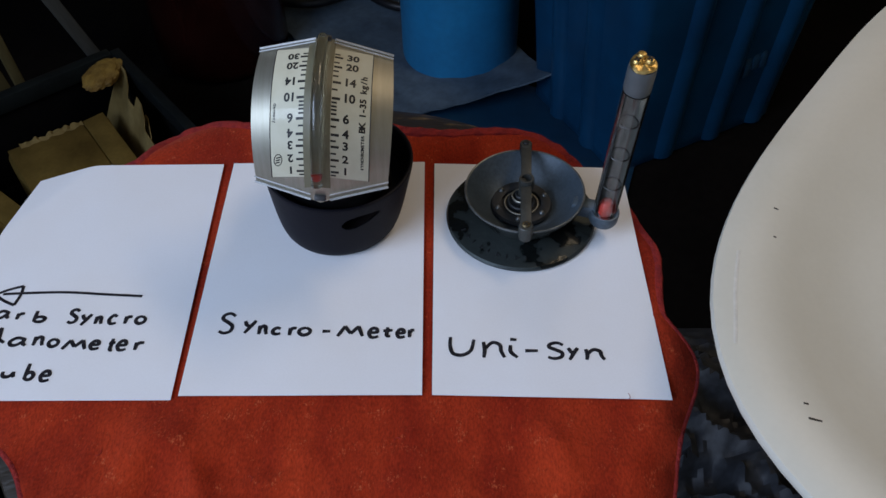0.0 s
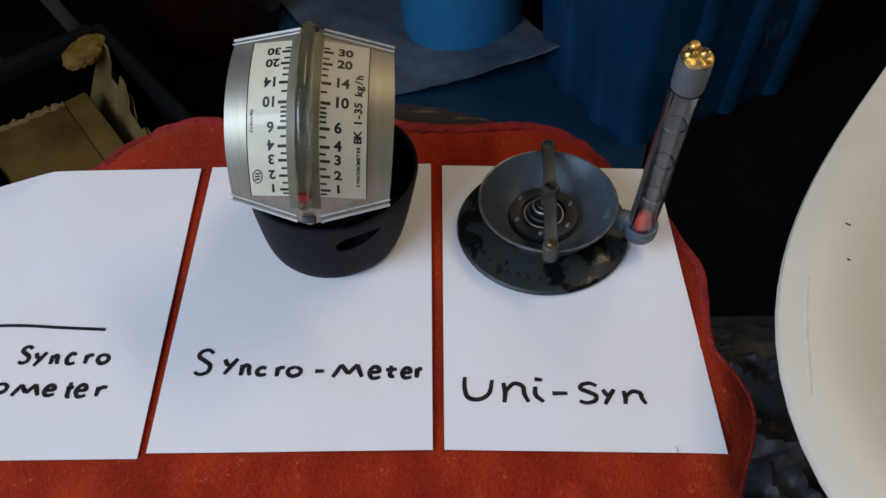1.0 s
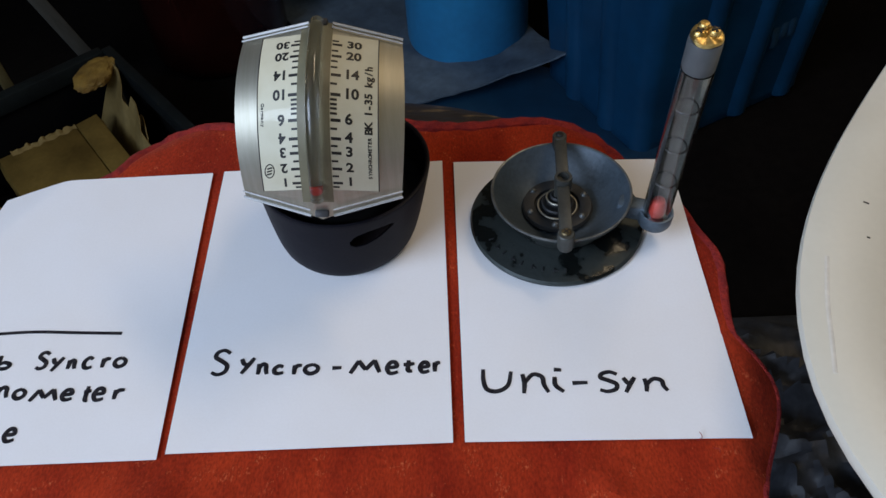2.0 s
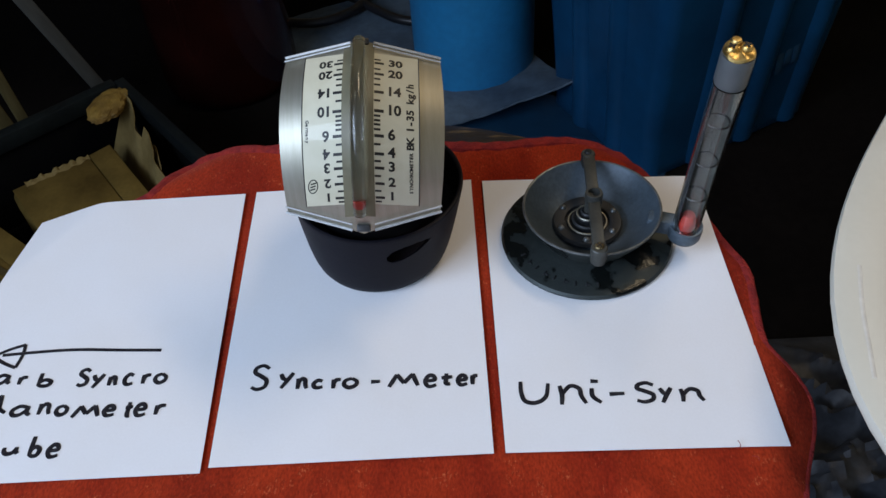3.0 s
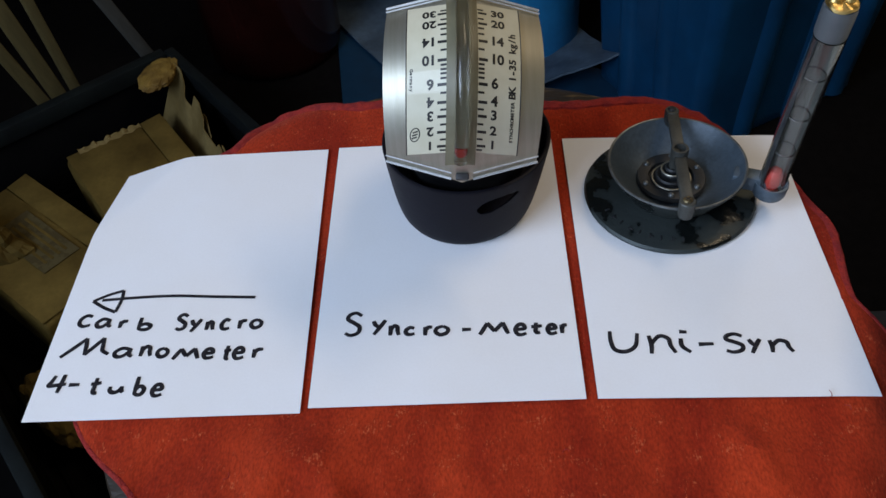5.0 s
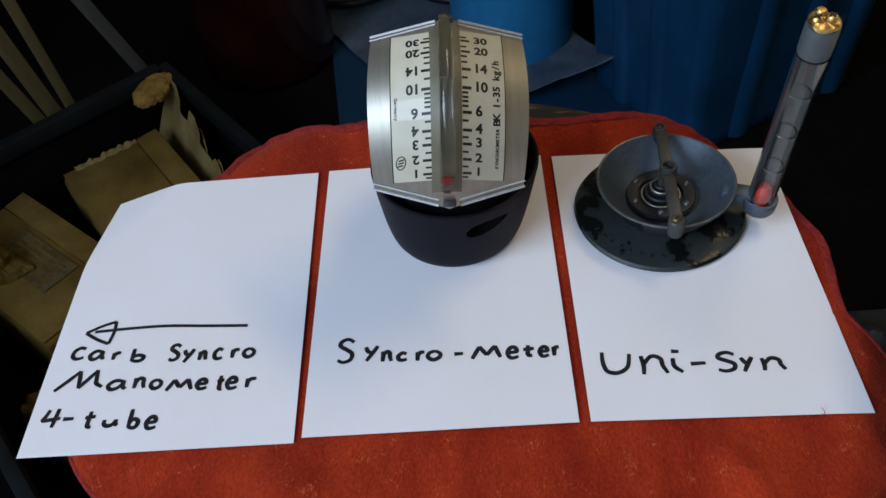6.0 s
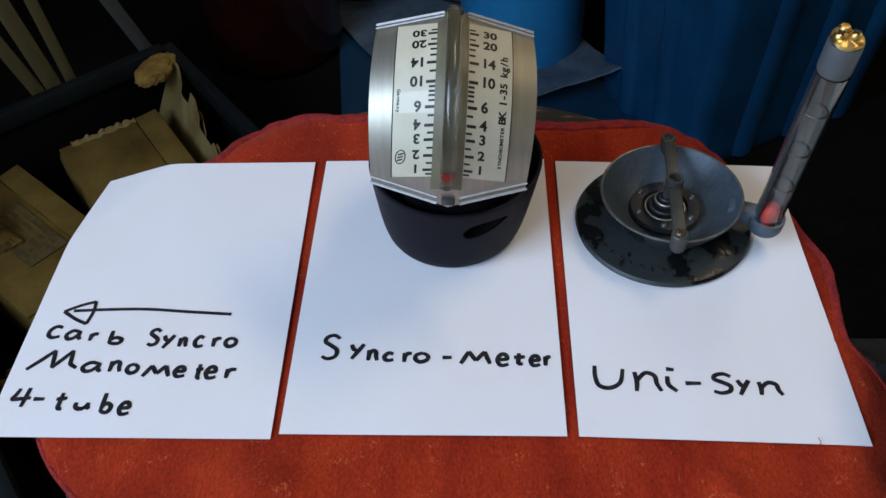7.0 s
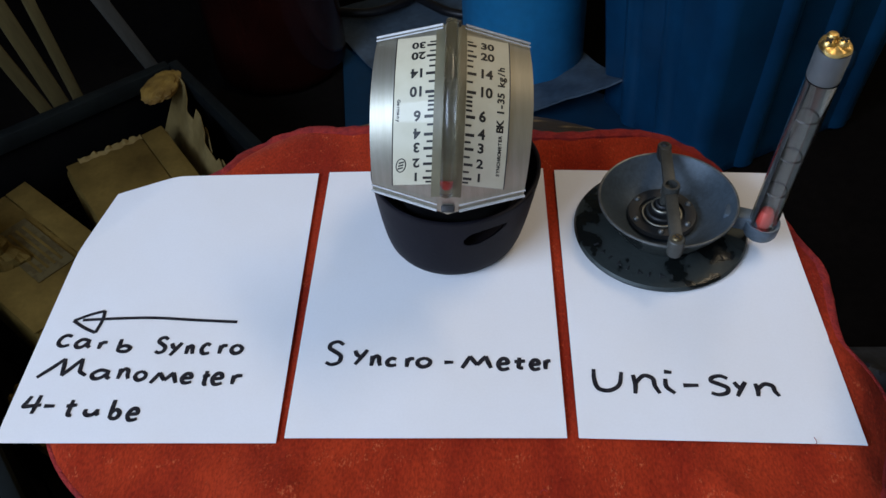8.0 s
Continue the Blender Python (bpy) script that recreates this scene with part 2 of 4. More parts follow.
def lathe(profile, n=64, m=None, shape=None):
    """Turns a profile of (radius, height) about z. shape may move each point."""
    bm = bmesh.new()
    rings = []
    for r, z in profile:
        ring = []
        for i in range(n):
            a = 2 * math.pi * i / n
            p = Vector((r * math.cos(a), r * math.sin(a), z))
            ring.append(bm.verts.new(shape(p, a) if shape else p))
        rings.append(ring)
    for a, b in zip(rings, rings[1:]):
        for i in range(n):
            bm.faces.new((a[i], a[(i + 1) % n], b[(i + 1) % n], b[i]))
    if profile[0][0] > 1e-6:
        bm.faces.new(rings[0][::-1])
    if profile[-1][0] > 1e-6:
        bm.faces.new(rings[-1])
    bmesh.ops.remove_doubles(bm, verts=bm.verts, dist=1e-7)
    if m is not None:
        bmesh.ops.transform(bm, matrix=m, verts=bm.verts)
    return bm


def rod(points, radius, n=10, flat=1.0, bm=None, caps=True):
    """A tube along points; flat squashes it in z."""
    bm = bm or bmesh.new()
    pts = [Vector(p) for p in points]
    rings = []
    side = None
    for i, p in enumerate(pts):
        way = (pts[min(i + 1, len(pts) - 1)] - pts[max(i - 1, 0)]).normalized()
        if side is None:
            side = way.cross(Vector((0, 0, 1)))
            if side.length < 0.1:
                side = Vector((1, 0, 0))
        side = (side - way * side.dot(way)).normalized()
        up = way.cross(side)
        r = radius[i] if isinstance(radius, (list, tuple)) else radius
        ring = []
        for k in range(n):
            a = 2 * math.pi * k / n
            o = side * math.cos(a) * r + up * math.sin(a) * r
            o.z *= flat
            ring.append(bm.verts.new(p + o))
        rings.append(ring)
    for a, b in zip(rings, rings[1:]):
        for k in range(n):
            bm.faces.new((a[k], a[(k + 1) % n], b[(k + 1) % n], b[k]))
    if caps:
        bm.faces.new(rings[0][::-1])
        bm.faces.new(rings[-1])
    return bm


def smooth_line(points, steps=6):
    """A Catmull-Rom curve through points."""
    pts = [Vector((p[0], p[1], p[2] if len(p) > 2 else 0)) for p in points]
    if len(pts) < 3:
        return pts
    ext = [pts[0] * 2 - pts[1]] + pts + [pts[-1] * 2 - pts[-2]]
    out = []
    for i in range(1, len(ext) - 2):
        a, b, c, d = ext[i - 1:i + 3]
        for k in range(steps):
            t = k / steps
            out.append(0.5 * (2 * b + (c - a) * t + (2 * a - 5 * b + 4 * c - d) * t * t + (3 * b - a - 3 * c + d) * t ** 3))
    return out + [pts[-1]]


def sheet(nu, nv, place, thick=0.0):
    """A grid sheet: place(u, v) gives each point for u, v in 0..1."""
    bm = bmesh.new()
    vs = [[bm.verts.new(place(i / nu, j / nv)) for j in range(nv + 1)] for i in range(nu + 1)]
    for i in range(nu):
        for j in range(nv):
            bm.faces.new((vs[i][j], vs[i + 1][j], vs[i + 1][j + 1], vs[i][j + 1]))
    if thick:
        bm.normal_update()
        low = [[bm.verts.new(v.co - v.normal * thick) for v in row] for row in vs]
        for i in range(nu):
            for j in range(nv):
                bm.faces.new((low[i][j + 1], low[i + 1][j + 1], low[i + 1][j], low[i][j]))
            bm.faces.new((vs[i + 1][0], vs[i][0], low[i][0], low[i + 1][0]))
            bm.faces.new((vs[i][nv], vs[i + 1][nv], low[i + 1][nv], low[i][nv]))
        for j in range(nv):
            bm.faces.new((vs[0][j], vs[0][j + 1], low[0][j + 1], low[0][j]))
            bm.faces.new((vs[nu][j + 1], vs[nu][j], low[nu][j], low[nu][j + 1]))
    return bm


def lettering(text, size, m, mat, parent, name="print", squeeze=1.0, depth=0.00004):
    """Printed words in the built-in font, centred on m."""
    cu = bpy.data.curves.new("lettering", "FONT")
    cu.offset = size * 0.034
    cu.body, cu.size, cu.align_x, cu.align_y, cu.extrude, cu.resolution_u = text, size, "CENTER", "CENTER", depth, 3
    ob = new("lettering", cu)
    bpy.context.view_layer.update()
    me = bpy.data.meshes.new_from_object(ob.evaluated_get(bpy.context.evaluated_depsgraph_get()))
    bpy.data.objects.remove(ob)
    me.transform(m @ Matrix.Diagonal((squeeze, 1, 1, 1)))
    me.materials.clear()
    me.materials.append(mat)
    out = new(name, me)
    out.parent = parent
    return out


# ---- the room ----
def room():
    x0, x1, y0, y1, z0, z1, th = -1.55, 2.1, -2.2, 2.5, FLOOR, 2.5, 0.12
    # Shade around the stools is put into the floor's near-black colour.
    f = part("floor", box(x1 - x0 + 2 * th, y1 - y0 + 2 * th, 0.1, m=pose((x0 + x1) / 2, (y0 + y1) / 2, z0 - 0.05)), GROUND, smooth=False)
    tagged(f, "stained concrete workshop floor with shade put into its near-black colour", "floor", kind="structure")
    # Ceiling out of view, its paleness set to bounce fill into shadows.
    c = part("ceiling", box(x1 - x0 + 2 * th, y1 - y0 + 2 * th, 0.1, m=pose((x0 + x1) / 2, (y0 + y1) / 2, z1 + 0.05)), CEIL, smooth=False)
    tagged(c, "unseen plain ceiling, pale to bounce fill light", "ceiling", kind="structure")
    h = z1 - z0
    # Unseen walls: pale and warm finishes added to bounce light and tint reflections.
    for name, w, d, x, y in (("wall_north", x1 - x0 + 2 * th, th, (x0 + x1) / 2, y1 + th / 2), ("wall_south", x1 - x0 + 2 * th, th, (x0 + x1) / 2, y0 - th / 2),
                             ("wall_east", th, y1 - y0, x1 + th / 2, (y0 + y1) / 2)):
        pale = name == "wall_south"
        warm_wall = name in ("wall_north", "wall_east")
        wl = part(name, box(w, d, h, m=pose(x, y, z0 + h / 2)), PALE_BOUNCE if pale else (WARM_BOUNCE if warm_wall else WALLM), smooth=False)
        tagged(wl, "unseen pale wall that bounces fill light" if pale else ("unseen warm wall added for reflections and fill" if warm_wall else "unseen near-black wall, keeping the room dark"), "wall", kind="structure")
    # west wall with the window's opening: unseen, near-black to hold back bounced light
    wy0, wy1, wz0, wz1 = -2.16, -0.32, 1.30, 2.46
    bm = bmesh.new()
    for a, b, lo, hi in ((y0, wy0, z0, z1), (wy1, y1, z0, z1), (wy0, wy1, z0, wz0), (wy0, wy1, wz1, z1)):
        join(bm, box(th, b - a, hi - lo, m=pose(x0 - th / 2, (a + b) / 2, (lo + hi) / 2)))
    tagged(part("wall_west", bm, WALLM, smooth=False), "unseen near-black wall with a window opening, keeping the room dark", "wall", kind="structure")


room()


# ---- the stool, the cloth and the papers ----
def stool():
    st = empty("work_stool", "round dark wooden work stool under a red cloth", "stool")
    st.location = (0.014, 0.070, FLOOR)
    h = T - 0.0075 - FLOOR
    part("seat", lathe([(0.0, h - 0.03), (0.204, h - 0.03), (0.216, h - 0.026), (0.222, h - 0.015), (0.219, h - 0.004), (0.210, h), (0.0, h)], 80), WOOD, st,
         "worn dark wooden seat")
    for k in range(4):
        a = radians(45 + 90 * k)
        top, foot = Vector((0.12 * math.cos(a), 0.12 * math.sin(a), h - 0.03)), Vector((0.18 * math.cos(a), 0.18 * math.sin(a), 0))
        part("leg", rod([foot, (foot + top) / 2, top], 0.014, 12), STEELDARK, st)
    ring = [Vector((0.157 * math.cos(i * math.pi / 24), 0.157 * math.sin(i * math.pi / 24), 0.26)) for i in range(49)]
    part("foot_ring", rod(ring, 0.008, 8), STEELDARK, st)


stool()

CX, CY = 0.012, 0.060


def cloth_edge(a):
    """How far the cloth reaches from its middle in the direction a."""
    c, s = math.cos(a), math.sin(a)
    b, p = (0.199, 2.9) if s > 0 else ((0.205, 2.75) if c > 0 else (0.196, 1.72))
    r = (abs(c / (0.238 if c > 0 else (0.230 if s > 0 else 0.237))) ** p + abs(s / b) ** p) ** (-1 / p)
    r *= 1 + 0.012 * math.sin(5 * a + 0.6) + 0.008 * math.sin(11 * a + 2)
    d = (math.degrees(a) + 180) % 360 - 180
    return r - 0.023 * math.exp(-((d - 1) / (16.0 if d > 1 else 5.5)) ** 2) \
        + 0.0145 * math.exp(-((d - 120) / 5.5) ** 2) - 0.012 * math.exp(-((d - 137) / 4.5) ** 2) - 0.013 * math.exp(-((d - 28) / 8.0) ** 2) \
        - 0.012 * math.exp(-((d - 74) / 10.0) ** 2) + 0.005 * math.exp(-((d - 112) / 14.0) ** 2) + 0.010 * math.exp(-((d - 127) / 5.0) ** 2) + 0.011 * math.exp(-((d - 51) / 6.0) ** 2) \
        - 0.010 * math.exp(-((d + 24) / 10.0) ** 2) - 0.012 * math.exp(-((d - 36) / 7.0) ** 2) - 0.006 * math.exp(-((d - 21) / 5.0) ** 2) - 0.007 * math.exp(-((d - 65) / 6.0) ** 2) - 0.007 * math.exp(-((d + 148) / 9.0) ** 2)


def cloth_place(a, k):
    r = cloth_edge(a) * k
    x, y = CX + r * math.cos(a), CY + r * math.sin(a)
    d = math.hypot(x - 0.014, y - 0.070)
    z = T - 0.0016
    out = max(0.0, d - 0.214)
    z -= 1.0 * out * out / (0.03 + out)
    front = max(0.0, min(1.0, (-y + 0.0) / 0.05))
    edge = max(0.0, min(1.0, (k - 0.86) / 0.14))
    z += 0.0038 * (front + 0.5 * edge) * (1.3 * noise.noise((x * 14, y * 26, 1.0)) + 0.7 * noise.noise((x * 34, y * 50, 2.0)) + 0.3 * noise.noise((x * 80, y * 80, 4.0)))
    fold = 1 - abs(noise.noise((x * 9 + y * 5, y * 6 - x * 3, 6.0))) * 2
    z += 0.0065 * max(0.0, min(1.0, (-y - 0.004) / 0.03)) * max(0.0, fold) ** 4
    z += edge * 0.002 * noise.noise((x * 18, y * 18, 9.0))
    return Vector((x, y, z))


def cloth():
    bm = bmesh.new()
    n, rings = 180, 46
    mid = bm.verts.new(cloth_place(0, 0))
    last = None
    for j in range(1, rings + 1):
        ring = [bm.verts.new(cloth_place(2 * math.pi * i / n, (j / rings) ** 0.8)) for i in range(n)]
        for i in range(n):
            if last is None:
                bm.faces.new((mid, ring[i], ring[(i + 1) % n]))
            else:
                bm.faces.new((last[i], ring[i], ring[(i + 1) % n], last[(i + 1) % n]))
        last = ring
    cl = empty("shop_cloth", "red woven cotton shop cloth spread over a stool", "cloth")
    cl.location = (CX, CY, T - 0.0016)
    inv = Matrix.Translation(-cl.location)
    bmesh.ops.transform(bm, matrix=inv, verts=bm.verts)
    part("fabric", bm, CLOTH, cl)
    hem = [cloth_place(2 * math.pi * i / 240, 0.994) - cl.location - Vector((0, 0, 0.0006)) for i in range(241)]
    wide = [0.0017 + 0.0032 * max(0.0, math.sin(2 * math.pi * i / 240)) ** 0.5 * (1 + 0.7 * noise.noise((i * 0.6, 0, 3.0))) for i in range(241)]
    part("hem", rod(hem, wide, 8, 0.6), HEM, cl, "darker stitched red hem")
    for x, y, turn, size in ((0.1985, -0.0035, 30, 0.004), (0.205, -0.010, 100, 0.003), (0.060, -0.030, 160, 0.003), (-0.110, -0.040, 20, 0.0035), (-0.020, -0.055, 75, 0.003), (0.150, -0.045, 130, 0.003)):
        line = smooth_line([(x + size * (k - 1.5) * math.cos(radians(turn + 25 * k)) / 2, y + size * (k - 1.5) * math.sin(radians(turn + 25 * k)) / 2, T + 0.0012 + 0.0006 * (k % 2)) for k in range(4)], 4)
        part("loose_thread", rod([p - cl.location for p in line], 0.00018, 5), HEM, cl)


cloth()


def bilinear(c, u, v):
    return (c[0] * (1 - u) + c[1] * u) * (1 - v) + (c[3] * (1 - u) + c[2] * u) * v


def paper_drop(x, y):
    """How far a sheet's surface hangs below the flat: the left sheet curls down at its far corner."""
    d = -(x + 0.184) * 0.83 + (y - 0.207) * 0.555
    drop = 0.40 * (math.sqrt(d * d + 0.000015) + d) / 2
    d = x - 0.200
    return drop + 0.9 * max(0.0, d) ** 2


def paper_z(x, y):
    return T - paper_drop(x, y) + 0.00025 * noise.noise((x * 14, y * 14, 3.0))


def paper(corners, label):
    """A5 sheet laid on the cloth between four corners (near left, near right, far right, far left)."""
    c = [Vector((x, y, 0)) for x, y in corners]
    mid = sum(c, Vector()) / 4
    sh = empty("paper_sheet", label, "paper", "A5 sheets on the cloth")
    sh.location = (mid.x, mid.y, T)

    def place(u, v):
        p = bilinear(c, u, v)
        return Vector((p.x, p.y, paper_z(p.x, p.y))) - sh.location
    part("sheet", sheet(40, 56, place, 0.0002), PAPER, sh)
    return sh


# Handwritten characters: strokes on a square, y up, joined smoothly.
GLYPHS = {
    "S": "0.95,0.86 0.6,1 0.2,0.92 0.12,0.72 0.5,0.55 0.85,0.36 0.78,0.1 0.35,0 0,0.1",
    "C": "0.95,0.9 0.5,1 0.1,0.7 0.05,0.25 0.4,0 0.95,0.12",
    "c": "0.95,0.85 0.5,1 0.08,0.6 0.15,0.15 0.5,0 1,0.1",
    "a": "0.85,0.8 0.4,0.95 0.05,0.5 0.2,0.05 0.55,0.15 0.85,0.75|0.85,0.9 0.82,0.3 1,0.02",
    "r": "0.1,1 0.12,0.5 0.1,0|0.1,0.5 0.4,0.9 0.95,0.95",
    "b": "0.1,1.9 0.08,0.9 0.06,0.05|0.08,0.55 0.5,0.9 0.95,0.6 0.8,0.1 0.4,0 0.06,0.15",
    "Y": "0,1 0.2,0.6 0.5,0.42|1,1.05 0.6,0.45 0.1,-0.3",
    "n": "0.05,1 0.1,0.5 0.05,0|0.08,0.5 0.45,0.95 0.8,0.8 0.85,0.4 1,0",
    "o": "0.6,1 0.15,0.8 0.05,0.35 0.4,0 0.85,0.2 0.95,0.65 0.6,1",
    "-": "0,0.48 1,0.5",
    "M": "0,0 0.14,0.5 0.27,1|0.27,1 0.42,0.55 0.52,0.25|0.52,0.25 0.7,0.7 0.82,1|0.82,1 0.9,0.5 1,0",
    "N": "0,0 0.28,0.6 0.45,1|0.45,1 0.48,0.55 0.5,0.1|0.5,0.1 0.68,0.6 0.82,1|0.82,1 0.84,0.5 0.86,0.3 1,0.1",
    "e": "0.1,0.5 0.5,0.52 0.9,0.6 0.75,0.95 0.35,0.95 0.05,0.5 0.25,0.05 0.6,0 1,0.12",
    "t": "0.5,1.55 0.45,0.8 0.42,0.2 0.6,0.02 0.8,0.05|0.05,0.95 0.5,0.98 1,1.05",
    "u": "0.05,1 0.05,0.4 0.3,0.02 0.65,0.2 0.85,0.9|0.85,1 0.85,0.4 1,0",
    "U": "0.05,1 0.04,0.5 0.15,0.1 0.5,0 0.85,0.25 0.98,0.85",
    "i": "0.5,0.9 0.5,0.4 0.52,0|0.5,1.35 0.52,1.3",
    "4": "0.25,1 0.12,0.65 0.02,0.42 0.5,0.45 0.95,0.5|0.75,1.05 0.68,0.5 0.6,0",
    "x": "0.05,1 0.3,0.6 0.5,0.45|1,1 0.6,0.5 0.1,-0.25",
}


def strokes(g):
    """The strokes of a character, stretched to fill the unit square."""
    lines = [[tuple(float(v) for v in p.split(",")) for p in st.split(" ")] for st in GLYPHS[g].split("|")]
    xs, ys = [p[0] for ln in lines for p in ln], [p[1] for ln in lines for p in ln]
    wx, wy = max(xs) - min(xs), max(ys) - min(ys)
    if g == "-":
        return lines
    return [[((x - min(xs)) / wx, (y - min(ys)) / wy) for x, y in ln] for ln in lines]


def handwriting(sh, letters, pen=0.00128):
    """Marker-pen letters on a sheet: (character, from, to, base, height), in millimetres of the plan."""
    for g, x0, x1, base, high in letters:
        bm = bmesh.new()
        for line in strokes(g):
            pts = []
            for q in smooth_line(line, 5):
                x, y = (x0 + (x1 - x0) * q.x) / 1000, (base + high * q.y) / 1000
                pts.append(Vector((x, y, paper_z(x, y) + 0.0002)) - sh.location)
            n = len(pts)
            rod(pts, [pen * (0.8 + 0.25 * math.sin(math.pi * min(1, (k + 1) / n))) for k in range(n)], 6, 0.12, bm)
        part("handwritten_letter", bm, INK, sh)


left = paper(((-0.231, -0.003), (-0.078, -0.003), (-0.083, 0.209), (-0.231, 0.209)), "white A5 sheet with a hand-drawn arrow and words, far corner curling")
middle = paper(((-0.074, 0.0), (0.074, 0.0), (0.0715, 0.210), (-0.0755, 0.210)), "white A5 sheet lettered in black marker under a flow meter")
right = paper(((0.080, 0.0), (0.224, -0.004), (0.2205, 0.201), (0.079, 0.208)), "white A5 sheet lettered in black marker under a cast gauge")

handwriting(left, (("C", -218.1, -211.3, 61.0, 8.0), ("a", -207.4, -198.6, 60.0, 6.0), ("r", -192.8, -188.8, 59.0, 5.0), ("b", -181.1, -174.2, 57.0, 9.0)))
handwriting(left, (("S", -158.6, -152.8, 56.0, 11.0), ("Y", -149.8, -144.0, 54.0, 9.0), ("n", -140.1, -136.2, 55.0, 6.0), ("c", -131.3, -126.5, 55.0, 7.0), ("r", -120.6, -116.7, 55.0, 6.0), ("o", -113.8, -107.9, 55.0, 6.0)))
handwriting(left, (("N", -222.5, -194.5, 39.0, 13.0), ("a", -190.8, -180.1, 38.0, 6.0), ("n", -175.2, -169.3, 38.0, 7.0), ("o", -165.4, -159.6, 37.0, 6.0), ("M", -155.7, -141.1, 35.0, 7.0), ("e", -138.2, -132.3, 35.0, 6.0), ("t", -126.5, -122.5, 34.0, 9.0), ("e", -120.6, -114.8, 34.0, 7.0), ("r", -108.9, -104.0, 34.0, 6.0)))
handwriting(left, (("4", -223.0, -213.2, 15.0, 12.0), ("-", -211.3, -205.4, 20.0, 0.0), ("t", -198.6, -192.8, 14.0, 10.0), ("u", -186.9, -179.1, 14.0, 4.0), ("b", -172.3, -167.4, 12.0, 12.0), ("e", -162.5, -156.7, 11.0, 7.0)))
handwriting(middle, (("S", -58.0, -49.0, 47.0, 16.0), ("Y", -42.0, -35.0, 47.0, 10.0), ("n", -32.0, -27.0, 46.0, 7.0), ("c", -23.0, -18.0, 46.0, 5.0), ("r", -12.0, -8.0, 45.0, 6.0), ("o", -6.0, 1.0, 45.0, 6.0), ("-", 9.0, 14.0, 48.0, 0.0), ("M", 19.0, 35.0, 44.0, 8.0), ("e", 39.0, 45.0, 43.0, 7.0), ("t", 48.0, 54.0, 44.0, 7.0), ("e", 57.0, 62.0, 43.0, 6.0), ("r", 65.0, 68.0, 43.0, 6.0)))
handwriting(right, (("U", 91.0, 106.0, 29.0, 14.0), ("n", 112.0, 125.0, 27.0, 12.0), ("i", 129.0, 133.0, 27.0, 14.0), ("-", 138.0, 146.0, 32.0, 0.0), ("S", 152.0, 162.0, 26.0, 12.0), ("x", 165.0, 171.0, 25.0, 9.0), ("n", 176.0, 187.0, 25.0, 8.0)))


def arrow(sh):
    bm = bmesh.new()
    for line in (((-0.1145, 0.078), (-0.140, 0.0798), (-0.166, 0.0818), (-0.190, 0.0815), (-0.209, 0.0805)), ((-0.2145, 0.0800), (-0.206, 0.0845), (-0.1975, 0.0875)),
                 ((-0.1975, 0.0875), (-0.1970, 0.080), (-0.1985, 0.0710)), ((-0.1985, 0.0710), (-0.206, 0.0745), (-0.2145, 0.0800))):
        pts = [Vector((p.x, p.y, paper_z(p.x, p.y) + 0.0002)) - sh.location for p in smooth_line(line, 5)]
        rod(pts, 0.00110, 6, 0.12, bm)
    part("hand_drawn_arrow", bm, INK, sh, "black marker arrow")


arrow(left)


